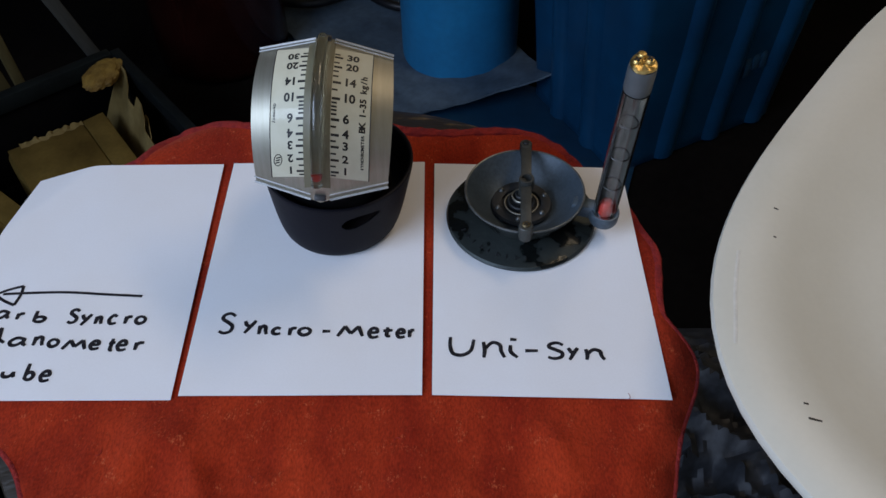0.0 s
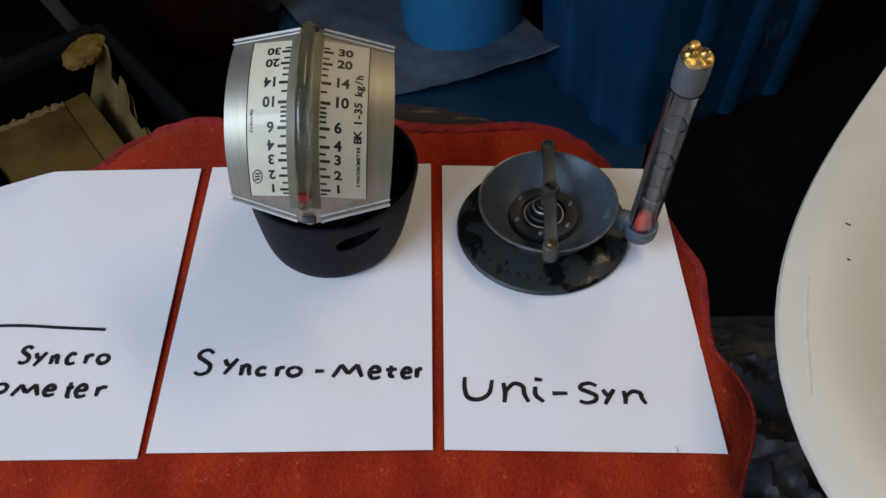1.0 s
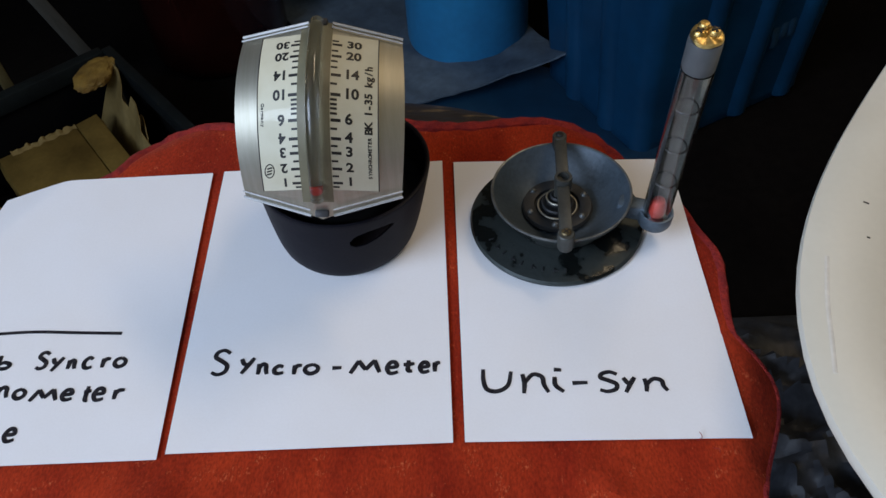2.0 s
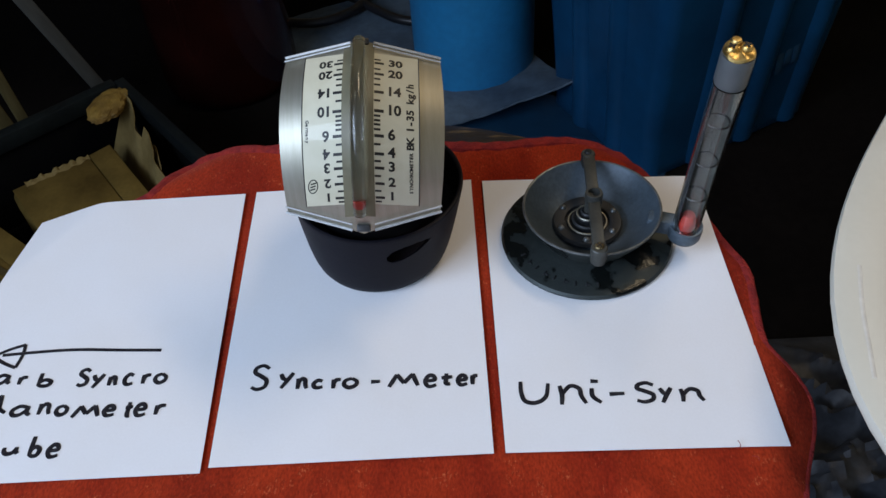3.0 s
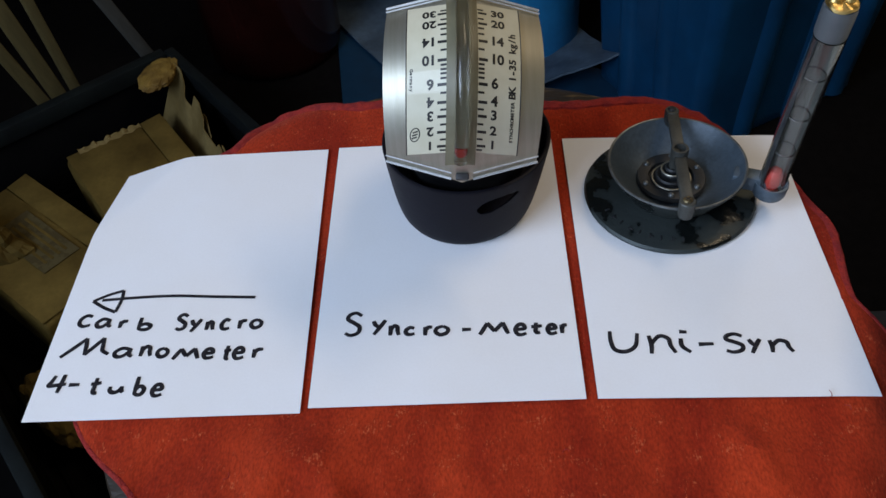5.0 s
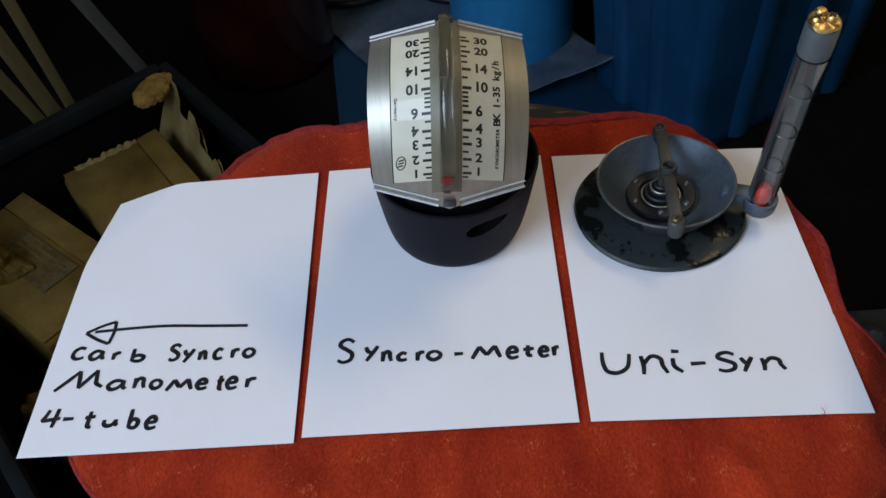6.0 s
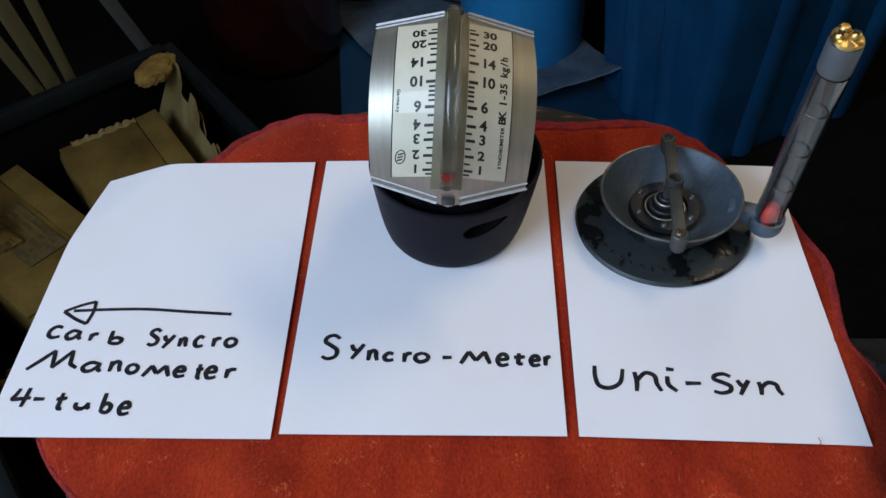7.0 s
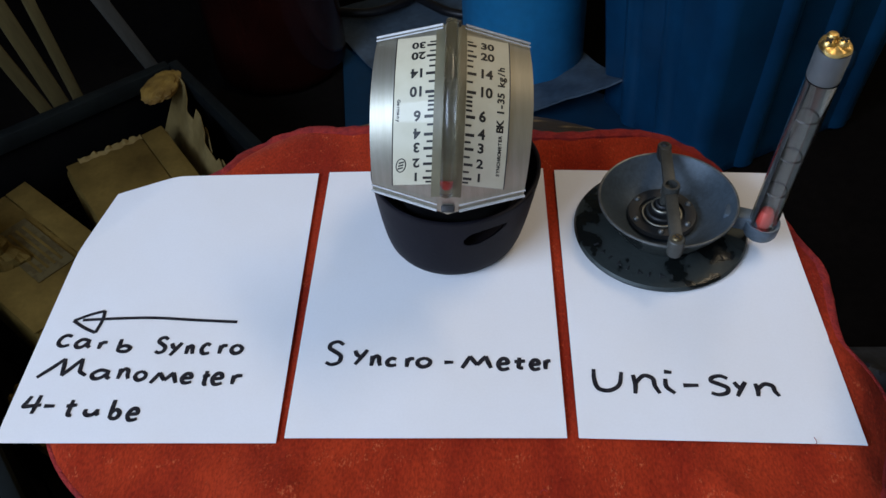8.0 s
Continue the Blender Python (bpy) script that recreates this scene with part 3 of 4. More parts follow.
# ---- the flow meter: rubber cup, tilted head with two scales ----
def flow_meter():
    fm = empty("carburettor_flow_meter", "steel-faced airflow meter with twin scales on a black rubber cup", "gauge")
    fm.location = (0.0135, 0.152, T)
    top = 0.0505

    def lean(p, a):
        return Vector((p.x - 0.0015 + 0.003 * p.z / top, p.y + 0.004 * p.z / top, p.z))

    def in_notch(p):
        turn = (math.degrees(math.atan2(p.y - 0.004, p.x)) % 360 - 293) / 15.5
        return math.hypot(turn, (p.z - 0.0385 - 0.0026 * turn) / (0.0050 - 0.0022 * turn)) < 1 and math.hypot(p.x, p.y) > 0.040
    prof = [(0.0, 0.0), (0.0360, 0.0), (0.0385, 0.0005), (0.0402, 0.0018), (0.0414, 0.0040), (0.0419, 0.0046), (0.0421, 0.0056)]
    prof += [(0.0421 + 0.0091 * (k / 70) ** 0.75, 0.0056 + (top - 0.0056) * k / 70) for k in range(1, 71)]
    prof += [(0.0511, top + 0.0012), (0.0500, top + 0.0016), (0.0488, top + 0.0010)] + [(0.0484 - 0.0012 * k / 24, top - 0.022 * k / 24) for k in range(25)] + [(0.0, top - 0.022)]
    cup = lathe(prof, 300, shape=lean)
    bmesh.ops.delete(cup, geom=[q for q in cup.faces if in_notch(q.calc_center_median())], context="FACES")
    part("rubber_cup", cup, RUBBER, fm, "black rubber cup with an oblong notch")
    # axes of the head
    yl = Vector((0.0463, 0.754, 0.6552)).normalized()
    zl = Vector((0.9961, 0.0142, -0.0869)).cross(yl).normalized()
    xl = yl.cross(zl)
    head = Matrix(((xl.x, yl.x, zl.x, 0.0189), (xl.y, yl.y, zl.y, 0.1005), (xl.z, yl.z, zl.z, 0.7621), (0, 0, 0, 1)))
    head = Matrix.Translation(-fm.location) @ head
    HW = 0.0412
    SLOPE, BOW = 0.54, 0.0211 / 0.04 ** 2

    def face(x, y, lift=0.0):
        """A point of the roof-shaped, bowed face."""
        return head @ Vector((x, y, -SLOPE * max(0.0, abs(x) - 0.004) - BOW * y * y + lift))

    def half(y):
        return HW * (1 - 0.035 * (y / 0.04) ** 2)

    def reach(x, end):
        return 0.0435 - 0.0050 * abs(x) / 0.04 if end > 0 else 0.0530 - 0.0115 * abs(x) / 0.04

    def grid_xy(u, v):
        x = (2 * u - 1) * HW
        y = -reach(x, -1) + (reach(x, 1) + reach(x, -1)) * v
        return x * half(y) / HW, y
    # outline of the face, anticlockwise
    outline = [grid_xy(k / 16, 0) for k in range(16)] + [grid_xy(1, k / 16) for k in range(16)] + [grid_xy(1 - k / 16, 1) for k in range(16)] + \
              [grid_xy(0, 1 - k / 16) for k in range(16)]
    part("steel_face", sheet(48, 32, lambda u, v: face(*grid_xy(u, v), -0.0002), 0.0010), STEEL, fm, "brushed steel ridged face plate")
    bm = bmesh.new()
    n = len(outline)
    rings = []
    for deep, shrink in ((-0.0024, 0.975), (-0.008, 0.94), (-0.014, 0.84)):
        rings.append([bm.verts.new(face(x * shrink, y * shrink, deep)) for x, y in outline])
    for blend in (0.25, 0.5, 0.75, 1.0):
        ring = []
        for k, (x, y) in enumerate(outline):
            p = face(x * 0.80, y * 0.80, -0.016)
            a = math.atan2(y, x)
            q = Vector((0.001 + 0.036 * math.cos(a), 0.006 + 0.036 * math.sin(a), top - 0.0215))
            ring.append(bm.verts.new(p.lerp(q, blend)))
        rings.append(ring)
    for a, b in zip(rings, rings[1:]):
        for k in range(n):
            bm.faces.new((a[k], a[(k + 1) % n], b[(k + 1) % n], b[k]))
    bm.faces.new(rings[-1])
    part("housing", bm, BLACK, fm, "black plastic housing")
    # two cream scale cards
    for side in (-1, 1):
        lo, hi = (0.0063, 0.0284) if side > 0 else (0.0090, 0.0291)

        def card(u, v):
            return face(side * (lo + (hi - lo) * u), -0.0392 + 0.0752 * v, 0.0005)
        part("scale_card", sheet(10, 48, card, 0.0006 * side), CARD, fm, "cream printed scale card")
        part("card_edge", rod([card(1.0, k / 24) for k in range(25)], 0.0003, 6), STEELDARK, fm)
    part("float_channel", sheet(6, 24, lambda u, v: face(-0.0014 + (2 * u - 1) * 0.0077, -0.0450 + 0.0880 * v, 0.0007), 0.0006), CHANNEL, fm)
    # figures and ticks
    marks = ((1, -36.2), (2, -29.9), (3, -22.9), (4, -16.5), (6, -8.2), (10, 3.7), (14, 13.3), (20, 23.2), (30, 29.7))
    minor = (-38.0, -33.2, -26.5, -19.8, -12.1, -5.2, -2.9, -0.9, 1.3, 8.9, 17.2, 20.4, 26.1, 31.8)

    def local(x, y, turn=0.0):
        ex = Vector((1, 0, -SLOPE if x > 0 else SLOPE)).normalized()
        ez = ex.cross(Vector((0, 1, -2 * BOW * y))).normalized()
        ey = Vector((0, 1, -2 * BOW * y)).normalized()
        o = head.inverted() @ face(x, y, 0.00058)
        return head @ Matrix(((ex.x, ey.x, ez.x, o.x), (ex.y, ey.y, ez.y, o.y), (ex.z, ey.z, ez.z, o.z), (0, 0, 0, 1))) @ pose(0, 0, 0, 0, 0, turn)
    for side in (1, -1):
        for y in [m_[1] for m_ in marks]:
            part("scale_tick", box(0.0051, 0.0015, 0.0001, m=local(0.0089 if side > 0 else -0.0112, y / 1000)), PRINT, fm, smooth=False)
        for y in minor:
            part("scale_tick", box(0.0034, 0.0011, 0.0001, m=local(0.0080 if side > 0 else -0.0105, y / 1000)), PRINT, fm, smooth=False)
        for num, y in marks:
            across = (0.0148 if num < 10 else (0.0160 if num < 20 else 0.0168)) if side > 0 else (-0.0170 if num < 10 else -0.0176)
            lettering(str(num), 0.0070, local(across, y / 1000 + 0.0007, 0 if side > 0 else 180), PRINT, fm, "scale_figure", 1.14)
    for words, size, x, y0, turn, step in (("BK 1-35 kg/h", 0.0056, 0.0241, -0.0124, 90, 0.0028), ("SYNCHROMETER", 0.0027, 0.0245, -0.0332, 90, 0.00158), ("Germany", 0.0025, -0.0265, 0.0000, -90, 0.00158)):
        way = 1 if turn > 0 else -1
        for k, ch in enumerate(words):
            if ch != " ":
                lettering(ch, size, local(x, y0 + way * step * k, turn), PRINT, fm, "scale_print", 1.0)
    # maker's mark: an oval with bars
    bm = bmesh.new()
    oval = [Vector((0.0027 * math.cos(i * math.pi / 14), 0.0039 * math.sin(i * math.pi / 14), 0)) for i in range(29)]
    rod(oval, 0.00032, 5, 0.3, bm)
    for dy in (-0.0017, 0.0, 0.0017):
        join(bm, box(0.0032, 0.0008, 0.0001, m=pose(0, dy, 0, 0, 0, 25)))
    bmesh.ops.transform(bm, matrix=local(-0.0247, -0.0303, -12), verts=bm.verts)
    part("makers_mark", bm, PRINT, fm)
    # clear float tube, red float, cover panels and their cut edges
    part("float_tube", rod([face(-0.0014, -0.0440 + 0.0865 * k / 24, 0.0040) for k in range(25)], 0.0033, 16), CLEAR, fm, "clear float tube")
    part("float", lathe([(0, -0.0012), (0.0024, -0.0010), (0.0027, 0.0), (0.0024, 0.0010), (0, 0.0012)], 20,
                        head @ Matrix.Translation(head.inverted() @ face(-0.0014, -0.0395, 0.0040)) @ pose(0, 0, 0, 45, 0, 0)), REDFLOAT, fm, "small red float")
    for side in (-1, 1):
        for end in (-1, 1):
            def rail(k, o, up):
                x = side * (0.0058 + (0.0402 - 0.0058) * k)
                return face(x, end * (reach(x, end) + o), up)
            part("cover_edge", rod([rail(k / 8, 0.0000, 0.0016) for k in range(9)], 0.0007, 6), EDGE, fm)
            part("cover_edge", rod([rail(k / 8, -0.0026, 0.0020) for k in range(9)], 0.00045, 6), EDGE, fm)
    for end in (-1, 1):
        part("tube_end_cap", box(0.0070, 0.0036, 0.0045, 0.0008, head @ Matrix.Translation(head.inverted() @ face(0, 0.0430 if end > 0 else -0.0505, 0.0012))), STEELDARK, fm)


flow_meter()


# ---- the cast gauge: flange, bowl, bridge, sight tube ----
def cast_gauge():
    cg = empty("bowl_vacuum_gauge", "grey cast-metal bowl gauge with an upright sight tube", "gauge")
    cg.location = (0.1415, 0.150, T)
    part("flange", lathe([(0.0, 0.0), (0.051, 0.0), (0.0530, 0.0010), (0.0533, 0.0024), (0.0522, 0.0040), (0.049, 0.0046), (0.036, 0.0060), (0.030, 0.0075), (0.0, 0.0075)], 96),
         WORN, cg, "worn oily round flange")
    def low(points):
        return [(r * (1.022 + 0.6 * max(0.0, z - 0.0068)), 0.0068 + (z - 0.0068) * 0.82) for r, z in points]

    def seat(p, a):
        return p + Vector((0.0015, -0.0018, 0.0))
    # Outer wall split off in oily metal; the dark colour also carries its shade.
    part("bowl_wall", lathe(low([(0.0275, 0.0068), (0.031, 0.013), (0.0365, 0.024), (0.0392, 0.0305), (0.0402, 0.0325), (0.0399, 0.0334), (0.0396, 0.0336), (0.0393, 0.0331), (0.0380, 0.0298),
                             (0.0306, 0.0180), (0.0270, 0.0090), (0.0275, 0.0068)]), 96, shape=seat), WORN, cg, "oily outer wall of the bowl, shade put into its dark colour")
    part("bowl", lathe(low([(0.0, 0.0092), (0.0165, 0.0096), (0.0203, 0.0106), (0.0254, 0.0144), (0.0320, 0.0218), (0.0376, 0.0306), (0.0388, 0.0330), (0.0392, 0.0338), (0.0386, 0.0338), (0.0371, 0.0312), (0.0315, 0.0225), (0.025, 0.0152), (0.020, 0.0115), (0.0165, 0.0105), (0.0, 0.0100)]), 96, shape=seat), CAST, cg,
         "dull blue-grey inside of the bowl")
    rim = [Vector((0.0015 + 0.0410 * math.cos(i * math.pi / 48), -0.0018 + 0.0410 * math.sin(i * math.pi / 48), 0.0288)) for i in range(97)]
    part("rim", rod(rim, 0.0008, 8), RIMWEAR, cg, "rubbed bright bowl rim")
    bm = lathe([(0.0215, 0.0128), (0.0205, 0.0152), (0.0165, 0.0158), (0.0140, 0.0150), (0.0135, 0.0112)], 64)
    part("seat_ring", bm, DARKCAST, cg)
    for k in range(6):
        a = radians(20 + 60 * k)
        part("rivet", lathe([(0.0, 0.0022), (0.0012, 0.0018), (0.0019, 0.0008), (0.0021, 0.0)][::-1], 14,
                            pose(0.0178 * math.cos(a), 0.0178 * math.sin(a), 0.0154)), RIMWEAR, cg)
    bm = bmesh.new()
    for r, z in ((0.0118, 0.0130), (0.0095, 0.0165), (0.0068, 0.0200), (0.0045, 0.0225)):
        join(bm, lathe([(r - 0.0024, z - 0.0020), (r, z - 0.0014), (r + 0.0003, z), (r - 0.0004, z + 0.0010), (r - 0.0016, z + 0.0008), (r - 0.0024, z)], 48))
    part("valve_disc", bm, DARKCAST, cg, "stepped dark valve disc")
    for r, z in ((0.0117, 0.0142), (0.0067, 0.0212)):
        ring = [Vector((r * math.cos(i * math.pi / 24), r * math.sin(i * math.pi / 24), z)) for i in range(49)]
        part("bright_ring", rod(ring, 0.0006, 6), STEEL, cg)
    part("spindle", lathe([(0.0, 0.036), (0.0022, 0.036), (0.0026, 0.034), (0.0026, 0.012), (0.0, 0.012)][::-1], 20), BAR, cg)
    # bridge across the rim
    far, near = Vector((0.0045, 0.0388, 0.0342)), Vector((-0.0004, -0.0428, 0.0338))
    way = (far - near).normalized()
    turn = math.degrees(math.atan2(way.y, way.x))
    for a, b in ((near, Vector((0.0021, -0.0048, 0.0340))), (Vector((0.0028, 0.0042, 0.0342)), far)):
        L = (b - a).length
        part("bridge_arm", box(L, 0.0074, 0.0030, 0.0008, Matrix.Translation((a + b) / 2) @ pose(0, 0, 0, 0, 0, turn)), BAR, cg)
    for p, r in ((near, 0.0048), (far, 0.0044)):
        part("bridge_foot", lathe([(0.0, -0.010), (r * 0.9, -0.010), (r, -0.008), (r, 0.0012), (r * 0.9, 0.0018), (0.0, 0.0018)], 28, Matrix.Translation(p)), BAR, cg)
    part("bridge_boss", lathe([(0.0052, -0.004), (0.0054, 0.003), (0.0050, 0.0042), (0.0036, 0.0042), (0.0034, 0.0), (0.0, 0.0)], 32, Matrix.Translation((0.0025, -0.0003, 0.0342))), BAR, cg)
    for p, mat, r in ((near, DULLBRASS, 0.0028), (far, DARKCAST, 0.0024)):
        screw = part("screw", lathe([(0.0, 0.0), (r, 0.0), (r, 0.0007), (r * 0.75, 0.0014), (0.0, 0.0016)], 24, Matrix.Translation(p + Vector((0, 0.0004, 0.0016)))), mat, cg,
                     "dull brass cross-head screw" if mat is DULLBRASS else "")
        bm = box(r * 1.3, 0.0006, 0.0008, m=Matrix.Translation(p + Vector((0, 0.0004, 0.0031))) @ pose(0, 0, 0, 0, 0, 35))
        join(bm, box(0.0006, r * 1.3, 0.00082, m=Matrix.Translation(p + Vector((0, 0.0004, 0.0031))) @ pose(0, 0, 0, 0, 0, 35)))
        part("cross_slot", bm, PRINT, screw, smooth=False)
    # raised maker's lettering on the flange, too worn to read
    for k in range(9):
        a = radians(203 + 8.5 * k)
        bm = box(0.0011, 0.0034, 0.0007, 0.0002, pose(0.0445 * math.cos(a), 0.0445 * math.sin(a), 0.0054, 0, 0, math.degrees(a) - 90))
        if k % 2:
            join(bm, box(0.0022, 0.0009, 0.0007, 0.0002, pose(0.0447 * math.cos(a + 0.03), 0.0447 * math.sin(a + 0.03), 0.0054, 0, 0, math.degrees(a) - 90)))
        part("raised_mark", bm, DARKCAST, cg)
    # side arm and sight tube
    foot, head = Vector((0.0555, -0.0165, 0.0165)), Vector((0.0612, -0.0257, 0.1480))
    axis = (head - foot).normalized()
    ax = Vector((0, 1, 0)).cross(axis).normalized()
    ay = axis.cross(ax)
    m = Matrix(((ax.x, ay.x, axis.x, foot.x), (ax.y, ay.y, axis.y, foot.y), (ax.z, ay.z, axis.z, foot.z), (0, 0, 0, 1)))
    L = (head - foot).length
    part("side_arm", box(0.022, 0.0105, 0.0105, 0.002, pose(0.0450, -0.0115, 0.0200, 0, 0, -20)), CAST, cg)
    part("tube_socket", lathe([(0.0, -0.003), (0.0092, -0.003), (0.0101, -0.001), (0.0103, 0.005), (0.0100, 0.0068), (0.0090, 0.0070), (0.0086, 0.003), (0.0, 0.003)], 40, m), CAST, cg)
    def wall(lo, hi, r):
        """A strip of the tube's lining between two angles."""
        return sheet(24, 6, lambda p, q: m @ Vector((r * math.cos(radians(lo + (hi - lo) * p)), r * math.sin(radians(lo + (hi - lo) * p)), 0.005 + q * (L - 0.024))), 0.0005)

    tube = part("sight_tube", lathe([(0.0081, 0.004), (0.0084, L - 0.0178), (0.0075, L - 0.0178), (0.0073, 0.004), (0.0081, 0.004)], 48, m), TUBE, cg, "smoky clear sight tube")
    tube.visible_shadow = False
    part("float", lathe([(0.0, 0.0035), (0.0042, 0.0042), (0.0053, 0.0080), (0.0051, 0.0130), (0.0034, 0.0165), (0.0, 0.0178)], 28, m), REDFLOAT, cg, "red float")
    for z in (0.0338, 0.0611, 0.0892):
        ring = [m @ Vector((0.0061 * math.cos(i * math.pi / 20), 0.0061 * math.sin(i * math.pi / 20), z)) for i in range(41)]
        part("level_line", rod(ring, 0.00060, 6), PRINT, tube)
    part("back_channel", wall(-12, 158, 0.0070), TUBEBACK, cg, "pale grey curved backing")
    # Added strip that darkens the plain tube's left edge by colour.
    part("edge_darkening", wall(160, 205, 0.0070), DARKCAST, cg, "dark strip added for the tube's soft dark left edge")
    cap = part("tube_cap", lathe([(0.0, L - 0.0180), (0.0080, L - 0.0175), (0.0083, L - 0.0163), (0.0084, L - 0.002), (0.0080, L), (0.0, L)], 40, m,
                                 shape=lambda p, a: Vector((p.x, p.y * (1.15 if p.y > 0 else 0.96), p.z))), CAPGREY, cg, "grey cap with a brass plug plate")
    part("plug_plate", lathe([(0.0, L), (0.0075, L), (0.0079, L + 0.0006), (0.0075, L + 0.0018), (0.0064, L + 0.0024), (0.0, L + 0.0021)], 36, m,
                             shape=lambda p, a: Vector((p.x * (1 + 0.06 * math.cos(3 * a)), p.y * (1.22 if p.y > 0 else 0.96), p.z + 0.0005 * math.sin(4 * a)))), BRASS, cap)
    for sx, sy in ((-0.0039, 0.0010), (0.0037, 0.0016), (-0.0002, 0.0068)):
        screw = part("screw", lathe([(0.0, 0.0), (0.0030, 0.0), (0.0031, 0.0016), (0.0022, 0.0030), (0.0, 0.0034)], 20, m @ pose(sx, sy, L + 0.0012)), BRASS, cap)
        if sy < 0.005:
            bm = box(0.0040, 0.0009, 0.0012, m=m @ pose(sx, sy, L + 0.0043, 0, 0, 15))
            join(bm, box(0.0009, 0.0040, 0.00122, m=m @ pose(sx, sy, L + 0.0043, 0, 0, 15)))
            part("cross_slot", bm, PRINT, screw, smooth=False)


cast_gauge()


# ---- the ivory moulded seat beside the stool ----
def moulded_seat():
    ms = empty("moulded_plastic_stool", "ivory moulded plastic stool with a rounded seat and small scuffs", "stool")
    ms.location = (0.593, 0.0435, FLOOR)
    zt, turn = 0.680, -0.66

    def edge(a):
        c, s = math.cos(a - turn), math.sin(a - turn)
        return (abs(c / 0.2995) ** 3.24 + abs(s / 0.3312) ** 3.24) ** (-1 / 3.24)
    prof = ((0.0, -0.020), (0.45, -0.020), (0.72, -0.018), (0.80, -0.0125), (0.87, -0.0045), (0.91, -0.0010), (0.945, 0.0), (0.98, -0.0008), (0.997, -0.0025), (1.0, -0.006), (0.996, -0.010),
            (0.97, -0.014), (0.88, -0.018), (0.0, -0.022))
    bm = bmesh.new()
    n = 128
    rings = []
    for k, dz in prof:
        rings.append([bm.verts.new((k * edge(2 * math.pi * i / n) * math.cos(2 * math.pi * i / n), k * edge(2 * math.pi * i / n) * math.sin(2 * math.pi * i / n),
                                    zt + dz - FLOOR)) for i in range(n)])
    for a, b in zip(rings, rings[1:]):
        for i in range(n):
            bm.faces.new((a[i], a[(i + 1) % n], b[(i + 1) % n], b[i]))
    bmesh.ops.remove_doubles(bm, verts=bm.verts, dist=1e-6)
    part("seat", bm, WHITE, ms)
    for line, r in ((((0.264, 0.062), (0.256, 0.035), (0.251, 0.012), (0.247, -0.006)), 0.0011), (((0.2735, -0.053), (0.280, -0.0548)), 0.0007), (((0.2735, -0.044), (0.276, -0.0445)), 0.0006),
                    (((0.294, 0.098), (0.2965, 0.0965)), 0.0006), (((0.288, 0.074), (0.2895, 0.0735)), 0.0006)):
        pts = []
        for p in smooth_line(line, 5):
            a = math.atan2(p.y - 0.0435, p.x - 0.593)
            k = math.hypot(p.y - 0.0435, p.x - 0.593) / edge(a)
            lo = max(q for q in range(10) if prof[q][0] <= k)
            w = (k - prof[lo][0]) / (prof[lo + 1][0] - prof[lo][0])
            pts.append((p.x - 0.593, p.y - 0.0435, zt - FLOOR + prof[lo][1] * (1 - w) + prof[lo + 1][1] * w + 0.0001))
        part("scuff_mark", rod(pts, r, 6, 0.15), SCUFF if r > 0.001 else PRINT, ms)
    h = zt - 0.021 - FLOOR
    part("pedestal", lathe([(0.0, 0.0), (0.19, 0.0), (0.195, 0.012), (0.17, 0.03), (0.05, 0.06), (0.035, 0.12), (0.035, h - 0.06), (0.09, h), (0.0, h)], 48), STEELDARK, ms)


moulded_seat()


# ---- behind: gas cylinders, blue drum, sheets on the floor, hose ----
def cylinder(name, label, x, y, r, mat, high=1.35):
    c = empty(name, label, "gas cylinder", "gas cylinders standing on the floor")
    c.location = (x, y, FLOOR)
    part("body", lathe([(0.0, 0.0), (r * 0.9, 0.0), (r * 0.98, 0.012), (r, 0.03), (r, high - 0.16), (r * 0.93, high - 0.08), (r * 0.6, high - 0.02), (0.035, high), (0.0, high)], 72), mat, c)
    part("neck_ring", lathe([(0.0, high), (0.03, high), (0.03, high + 0.05), (0.02, high + 0.06), (0.0, high + 0.06)], 24), STEELDARK, c)


cylinder("gas_cylinder", "sky-blue enamelled gas cylinder standing on a grey sheet", 0.107, 1.408, 0.132, BLUECYL)
cylinder("gas_cylinder", "dark maroon glossy gas cylinder in shadow", -0.447, 1.445, 0.150, MAROON)


def bin_ring(w, d, r, n=8):
    """A rounded oblong of half sizes w and d, anticlockwise."""
    out = []
    for cx, cy, a0 in ((w - r, d - r, 0), (r - w, d - r, 90), (r - w, r - d, 180), (w - r, r - d, 270)):
        out += [(cx + r * math.cos(radians(a0 + 90 * k / n)), cy + r * math.sin(radians(a0 + 90 * k / n))) for k in range(n + 1)]
    return out


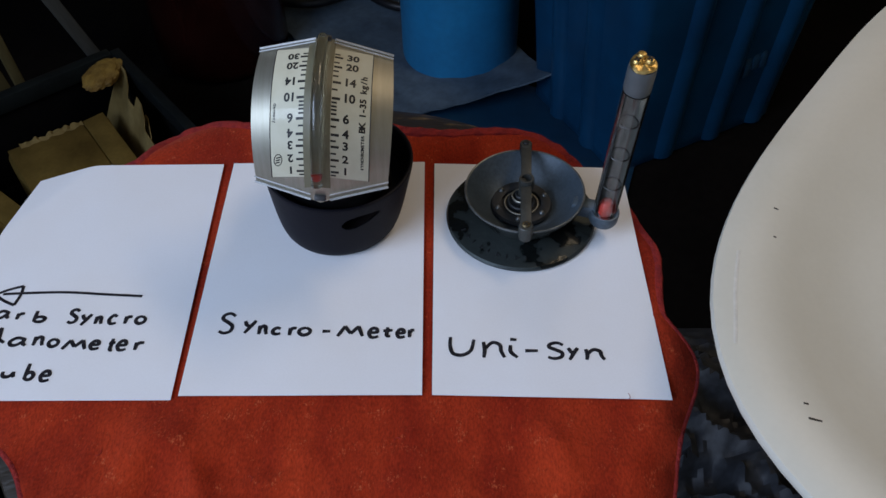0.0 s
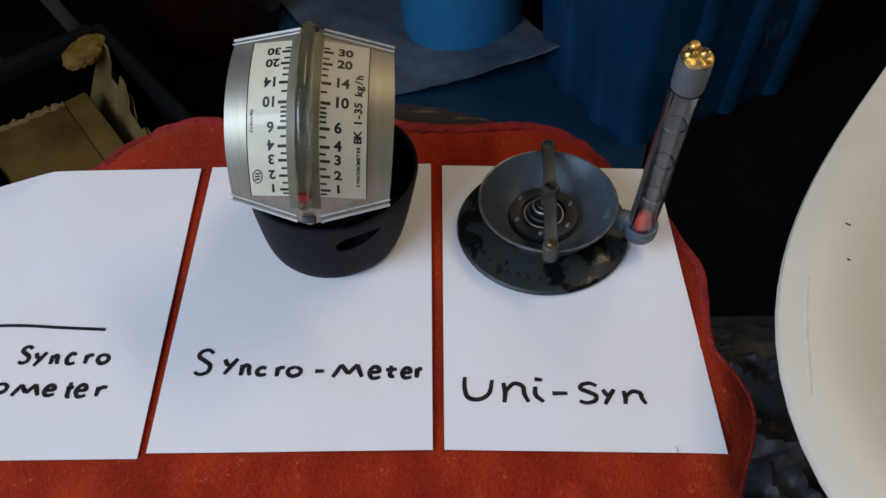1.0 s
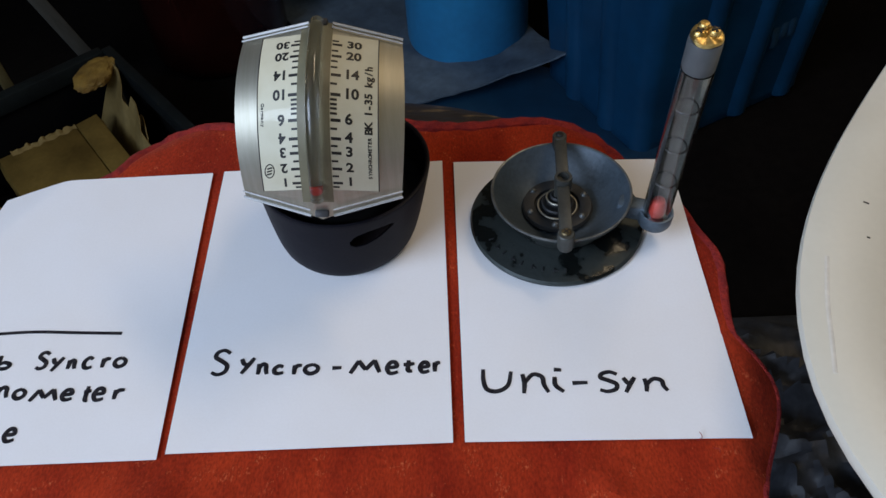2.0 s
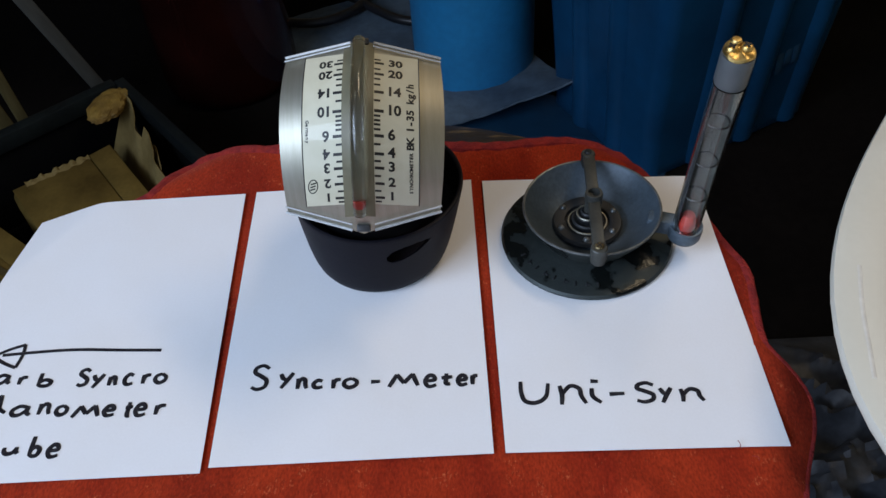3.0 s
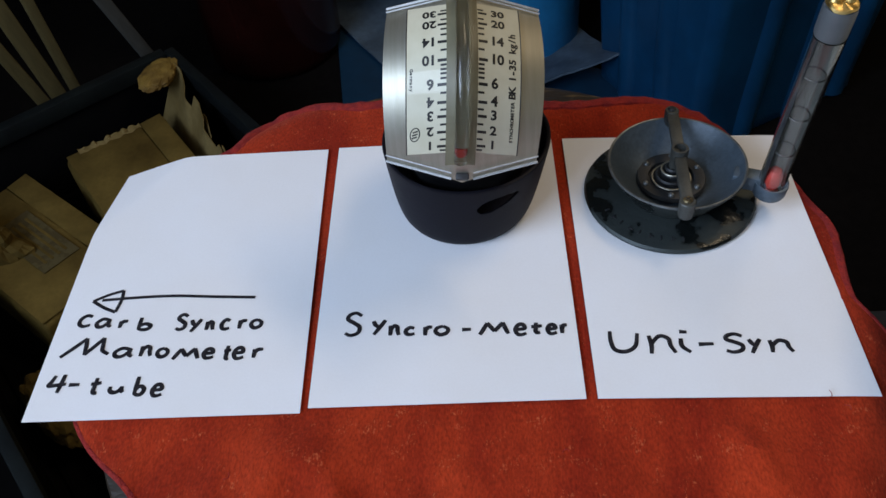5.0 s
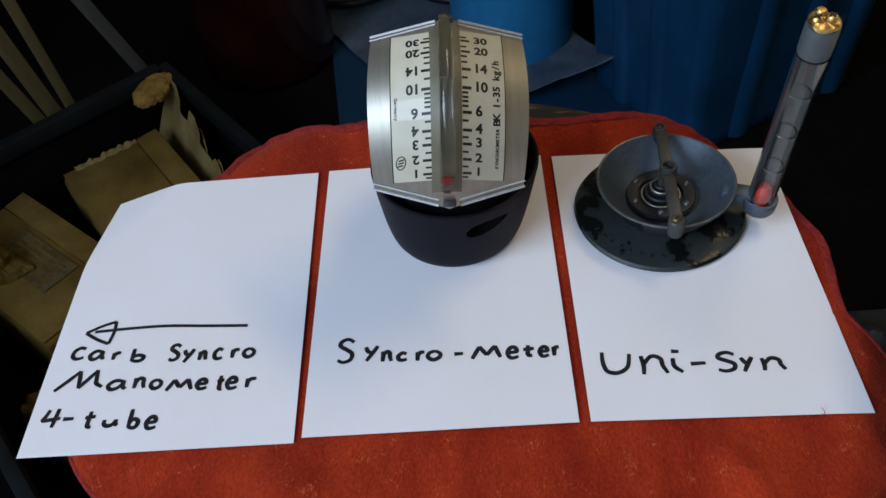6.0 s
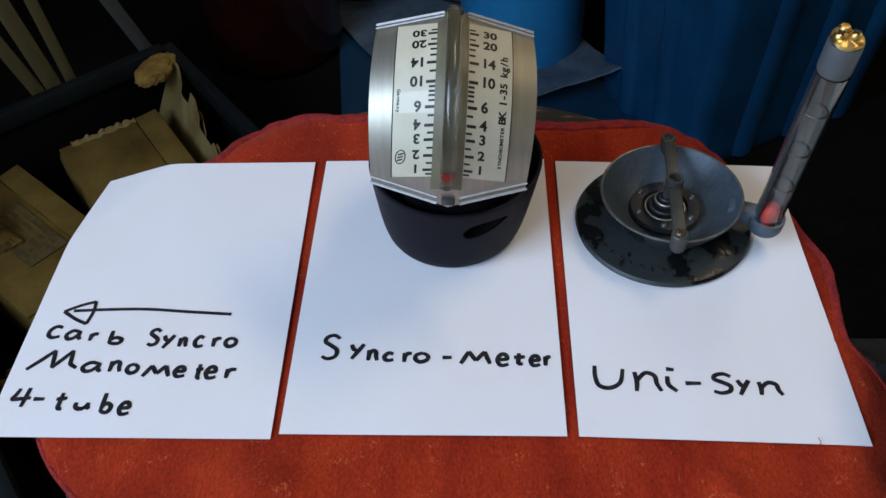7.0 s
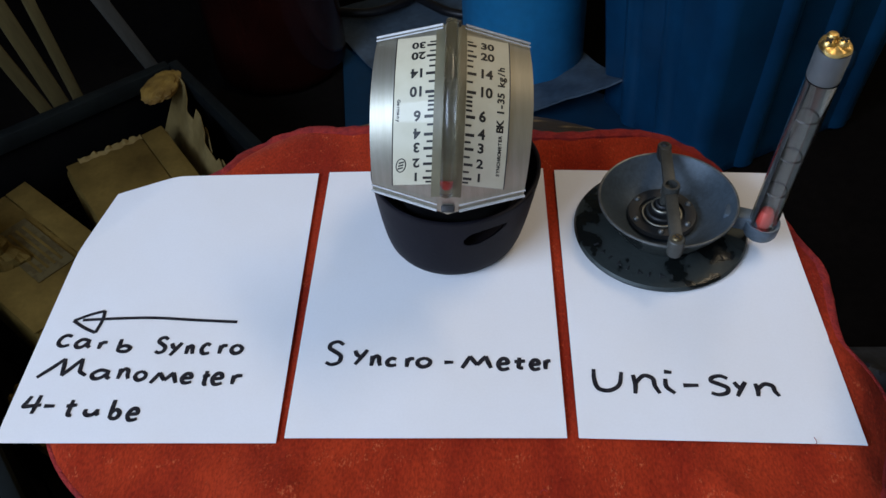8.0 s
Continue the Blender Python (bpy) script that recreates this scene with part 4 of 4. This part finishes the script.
def storage_bin():
    """A tall tapered bin: foot, broad flutes down the wall, lip and lid."""
    d = empty("storage_bin", "deep blue ribbed plastic storage bin standing on the floor", "bin")
    d.matrix_world = pose(0.520, 1.230, FLOOR, 0, 0, 28.1)
    W, D = 0.205, 0.160

    def shell(levels, name, r=0.030):
        bm = bmesh.new()
        rings = [[bm.verts.new((x, y, z)) for x, y in bin_ring(W + k, D + k, r)] for z, k in levels]
        n = len(rings[0])
        for a, b in zip(rings, rings[1:]):
            for i in range(n):
                bm.faces.new((a[i], a[(i + 1) % n], b[(i + 1) % n], b[i]))
        bm.faces.new(rings[0][::-1])
        bm.faces.new(rings[-1])
        for v in bm.verts:
            if v.co.z > 0.05:
                v.co.x += 0.003 * noise.noise((v.co.y * 8, v.co.z * 5, 2.0))
                v.co.y += 0.003 * noise.noise((v.co.x * 9, v.co.z * 5, 6.0))
        part(name, bm, BLUEDRUM, d)
    shell([(0.0, -0.003), (0.004, 0.0), (0.03, 0.0)] + [(0.03 + 0.03 * k, 0.06 * 0.03 * k) for k in range(1, 19)], "body")
    shell([(0.570, 0.036), (0.576, 0.046), (0.600, 0.048), (0.606, 0.040)], "lid")
    for x in (-0.085, 0.035, 0.150):
        part("rib", rod([(x * (1 + 0.1 * z), -D + 0.0180 - 0.06 * z, z) for z in (0.008, 0.1, 0.2, 0.3, 0.4, 0.5, 0.555)], 0.030, 28), BLUEDRUM, d)
    for y in (-0.055, 0.055):
        part("rib", rod([(-W + 0.0190 - 0.06 * z, y, z) for z in (0.008, 0.1, 0.2, 0.3, 0.4, 0.5, 0.555)], 0.030, 28), BLUEDRUM, d)
    for k in range(3):
        part("worn_mark", box(0.016, 0.002, 0.052 - 0.014 * (k % 2), 0.0008, pose(0.075 + 0.019 * k, -D - 0.0105, 0.175 + 0.006 * (k % 3), -3.4)), TEXTGREY, d, "faded grey lettering too worn to read")


storage_bin()


def floor_mat():
    corners = [Vector((-0.22, 0.80, 0)), Vector((0.42, 0.90, 0)), Vector((0.50, 1.15, 0)), Vector((-0.33, 1.62, 0))]
    tagged(new("floor_mat", finish(sheet(40, 40, lambda u, v: bilinear(corners, u, v) + Vector((0, 0, FLOOR + 0.006 + 0.004 * noise.noise((u * 4, v * 4, 12.0)))), 0.003), "floor_mat", NAVY)),
           "blue plastic ground sheet lying on the floor", "ground sheet")


floor_mat()


def floor_sheet():
    corners = [Vector((-0.079, 1.151, 0)), Vector((0.305, 1.200, 0)), Vector((0.10, 1.83, 0)), Vector((-0.39, 1.62, 0))]

    def place(u, v):
        z = 0.016 + 0.085 * u ** 1.5 * (1 - v) ** 4 + 0.005 * noise.noise((u * 5, v * 5, 2.0)) + 0.003 * noise.noise((u * 14, v * 12, 5.0))
        return bilinear(corners, u, v) + Vector((0, 0, FLOOR + z))
    tagged(new("floor_sheet", finish(sheet(56, 56, place, 0.004), "floor_sheet", SHEET)), "creased blue-grey plastic sheet lying on the floor", "plastic sheet")


floor_sheet()


def hose():
    z = FLOOR + 0.034
    h = empty("rubber_hose", "coiled black rubber hose on the floor sheet", "hose")
    h.location = (-0.26, 1.58, FLOOR)
    for line in (((-0.52, 1.70, z), (-0.43, 1.63, z), (-0.36, 1.60, z), (-0.263, 1.583, z), (-0.19, 1.615, z), (-0.144, 1.68, z), (-0.13, 1.80, z), (-0.20, 1.88, z)),
                 ((-0.30, 1.84, z), (-0.24, 1.75, z), (-0.173, 1.681, z), (-0.115, 1.62, z), (-0.057, 1.572, z), (0.02, 1.555, z), (0.10, 1.575, z))):
        part("coil", rod([p - h.location for p in smooth_line(line, 10)], 0.011, 12), HOSE, h)


hose()


# ---- the crate of cardboard ----
def crate():
    c = empty("steel_crate", "blue-grey painted open crate on the floor", "crate")
    rim = 0.08 - FLOOR
    u, v = Vector((0.64, -0.77, 0)).normalized(), Vector((-0.77, -0.64, 0)).normalized()
    corner = Vector((-0.581, 1.157, 0))
    c.matrix_world = Matrix(((u.x, v.x, 0, corner.x), (u.y, v.y, 0, corner.y), (0, 0, 1, FLOOR), (0, 0, 0, 1)))
    lu, lv = 1.10, 0.56
    # The crate's shade is put into colour: dark rails, near-black panels and bottom.
    for a, b, w, d in ((lu / 2, 0.0, lu, 0.020), (lu / 2, lv, lu, 0.020), (0.0, lv / 2, 0.024, lv - 0.020), (lu, lv / 2, 0.024, lv - 0.020)):
        part("rail", box(w, d, 0.034, 0.003, pose(a, b, rim - 0.017)), CRATE, c)
        part("side_panel", box(w - 0.004 if w > d else 0.006, d - 0.004 if d > w else 0.006, rim - 0.040, 0.001, pose(a, b, (rim - 0.034) / 2 + 0.002)), SHADE_BLACK, c)
    part("bottom", box(lu - 0.04, lv - 0.04, 0.008, 0.001, pose(lu / 2, lv / 2, 0.006)), SHADE_BLACK, c)
    return c.matrix_world.copy()


CM = crate()


def carton(label, a, b, z, w, d, h, turn, tilt, mat=CARDBOARD, tag=False):
    """A closed cardboard box in the crate; a, b along its rails."""
    bx = empty("cardboard_box", label, "box", "cardboard in the crate")
    bx.matrix_world = CM @ pose(a, b, z, tilt, 0, turn)
    bm = box(w, d, h, 0.010, pose(0, 0, h / 2), 3)
    bmesh.ops.subdivide_edges(bm, edges=[e for e in bm.edges if e.calc_length() > 0.05], cuts=9, use_grid_fill=True)
    for v in bm.verts:
        if v.co.z > 0.02:
            v.co += Vector((noise.noise(v.co * 14 + Vector((a, 0, 0))), noise.noise(v.co * 14 + Vector((0, b, 5))), noise.noise(v.co * 11 + Vector((b, a, 9))))) * 0.008
    part("carton", bm, mat, bx)
    part("flap", box(w * 0.97, d * 0.74, 0.003, 0.001, pose(0, d * 0.115, h + 0.0025, 0.6)), mat, bx)
    part("flap", box(w * 0.98, d * 0.22, 0.003, 0.001, pose(0, -d * 0.375, h + 0.003, -4.0)), mat, bx)
    def torn(p, q):
        x, y = -w / 2 + 0.004 + 0.012 * q, d * (0.36 - 0.62 * p)
        return Vector((x + 0.006 * noise.noise((p * 9, q * 3, a * 7)), y, h + 0.004 + 0.006 * (1 - q) * (0.5 + noise.noise((p * 17, 4.0, b * 9)) + 0.5 * noise.noise((p * 41, 2.0, b * 5)))))
    if not tag:
        part("torn_edge", sheet(30, 4, torn, 0.0012), KRAFT, bx, "torn pale paper edge")
    if tag:
        lb = part("address_label", box(w * 0.46, d * 0.36, 0.0008, m=pose(0.0, -d * 0.02, h + 0.0062, 0.6)), LABELS, bx, "buff paper label")
        for k in range(4):
            part("text_bar", box(w * 0.36, 0.005, 0.0006, m=pose(0, -d * 0.02 - 0.02 + 0.013 * k, h + 0.0071, 0.6)), CARDBOARD, lb)


carton("brown cardboard box lying in the crate", 0.265, 0.187, 0.010, 0.35, 0.19, 0.130, 3, 0)
carton("brown cardboard box with a buff label in the crate", 0.222, 0.395, 0.010, 0.34, 0.19, 0.100, -12, 0, tag=True)
carton("scuffed brown cardboard box deep in the crate", 0.66, 0.28, 0.010, 0.34, 0.40, 0.06, -6, 0)


def folded_paper(a, b, z, w, h, turn, lean, curl, label, mat=None):
    """A creased sheet: folded in sharp pleats, its top edge torn."""
    def place(p, q):
        pleat = abs((p * 1.6 + 0.35 * q) % 1.0 - 0.5) * 2
        top = h * (1.0 - 0.35 * p) * (1 - 0.10 * (int(p * 3) % 2))
        return Vector(((p - 0.5) * w * (1 - 0.15 * q), curl * pleat * (0.4 + 0.6 * q) + 0.15 * curl * noise.noise((p * 4, q * 4, a * 9)), q * top))
    ob = tagged(new("kraft_paper", finish(sheet(28, 12, place, 0.0012), "kraft_paper", mat or KRAFT)), label, "paper", "paper packing in the crate")
    ob.matrix_world = CM @ pose(a, b, z, lean, 0, turn)


folded_paper(0.150, 0.082, 0.060, 0.23, 0.155, 3, 26, 0.012, "creased sheet of tan wrapping paper standing in the crate")
folded_paper(0.240, 0.090, 0.055, 0.20, 0.145, 5, 22, 0.008, "torn sheet of tan wrapping paper standing in the crate")
folded_paper(0.330, 0.094, 0.050, 0.13, 0.115, 8, 20, 0.006, "narrow strip of tan wrapping paper standing in the crate")


def crumpled(a, b, z, size, flat, label, mat, seed):
    """A crushed wad of paper with sharp creases."""
    bm = bmesh.new()
    bmesh.ops.create_icosphere(bm, subdivisions=4, radius=1)
    for v in bm.verts:
        p = v.co.normalized()
        k = 0.85 + 0.35 * abs(noise.noise(p * 1.8 + Vector((seed, 0, 0)))) + 0.10 * abs(noise.noise(p * 4 + Vector((0, seed, 0))))
        v.co = Vector((p.x * size[0], p.y * size[1], p.z * flat)) * k
    lo = min(v.co.z for v in bm.verts)
    bmesh.ops.translate(bm, verts=bm.verts, vec=(0, 0, -lo))
    ob = tagged(new("crumpled_paper", finish(bm, "crumpled_paper", mat, False)), label, "paper", "paper packing in the crate")
    ob.matrix_world = CM @ pose(a, b, z, 0, 0, seed * 40)


crumpled(0.058, 0.052, 0.182, (0.056, 0.032), 0.013, "crumpled ochre paper wad on the wrapping paper in the crate", OCHRE, 1.3)
folded_paper(0.350, 0.440, 0.075, 0.17, 0.105, 12, 74, 0.014, "limp sheet of cloudy plastic wrap lying in the crate", WRAP)
crumpled(0.150, 0.478, 0.012, (0.120, 0.048), 0.085, "crumpled brown paper in the crate", CARDBOARD, 3.7)
crumpled(0.520, 0.500, 0.012, (0.080, 0.035), 0.050, "crumpled brown paper in the crate", CARDBOARD, 4.4)


def slat(b0, z0, b1, z1, w, mat, label):
    """A length of moulding that leans behind the crate, through two points of its back."""
    way = Vector((0, b1 - b0, z1 - z0)).normalized()
    foot = Vector((-0.05, b0, z0)) - way * (z0 / way.z)
    side = Vector((1, 0, 0)).cross(way)
    ob = tagged(part("wooden_slat", box(0.014, w, 1.05, 0.003, pose(0, 0, 0.525)), mat), label, "slat", "slats leaning behind the crate")
    ob.matrix_world = CM @ Matrix(((1, side.x, way.x, foot.x), (0, side.y, way.y, foot.y), (0, side.z, way.z, foot.z + 0.003), (0, 0, 0, 1)))


slat(0.249, 0.199, 0.282, 0.351, 0.024, SLAT, "narrow pale wooden slat leaning behind the crate")
slat(0.216, 0.193, 0.243, 0.406, 0.030, SLAT, "pale wooden slat leaning behind the crate")
slat(0.182, 0.199, 0.192, 0.397, 0.020, SLAT, "narrow pale wooden slat leaning behind the crate")
slat(0.036, 0.198, 0.080, 0.347, 0.026, GREYWOOD, "grey weathered wooden slat leaning behind the crate")


# ---- the dark heap between the two stools ----
def tarp():
    def place(u, v):
        x, y = 0.22 + 0.62 * u, -0.25 + 0.85 * v
        n1 = 1 - abs(noise.noise((x * 10 + y * 4, y * 17, 5.0)))
        n2 = 1 - abs(noise.noise((x * 34, y * 30, 8.0)))
        edge = min(u, 1 - u, v, 1 - v)
        return Vector((x, y, FLOOR + 0.012 + min(1, edge * 6) * (0.075 * n1 ** 3 + 0.020 * n2 ** 2 + 0.02)))
    tagged(new("tarpaulin", finish(sheet(90, 110, place), "tarpaulin", TARP)), "crumpled dark grey tarpaulin heaped on the floor", "tarpaulin")


tarp()
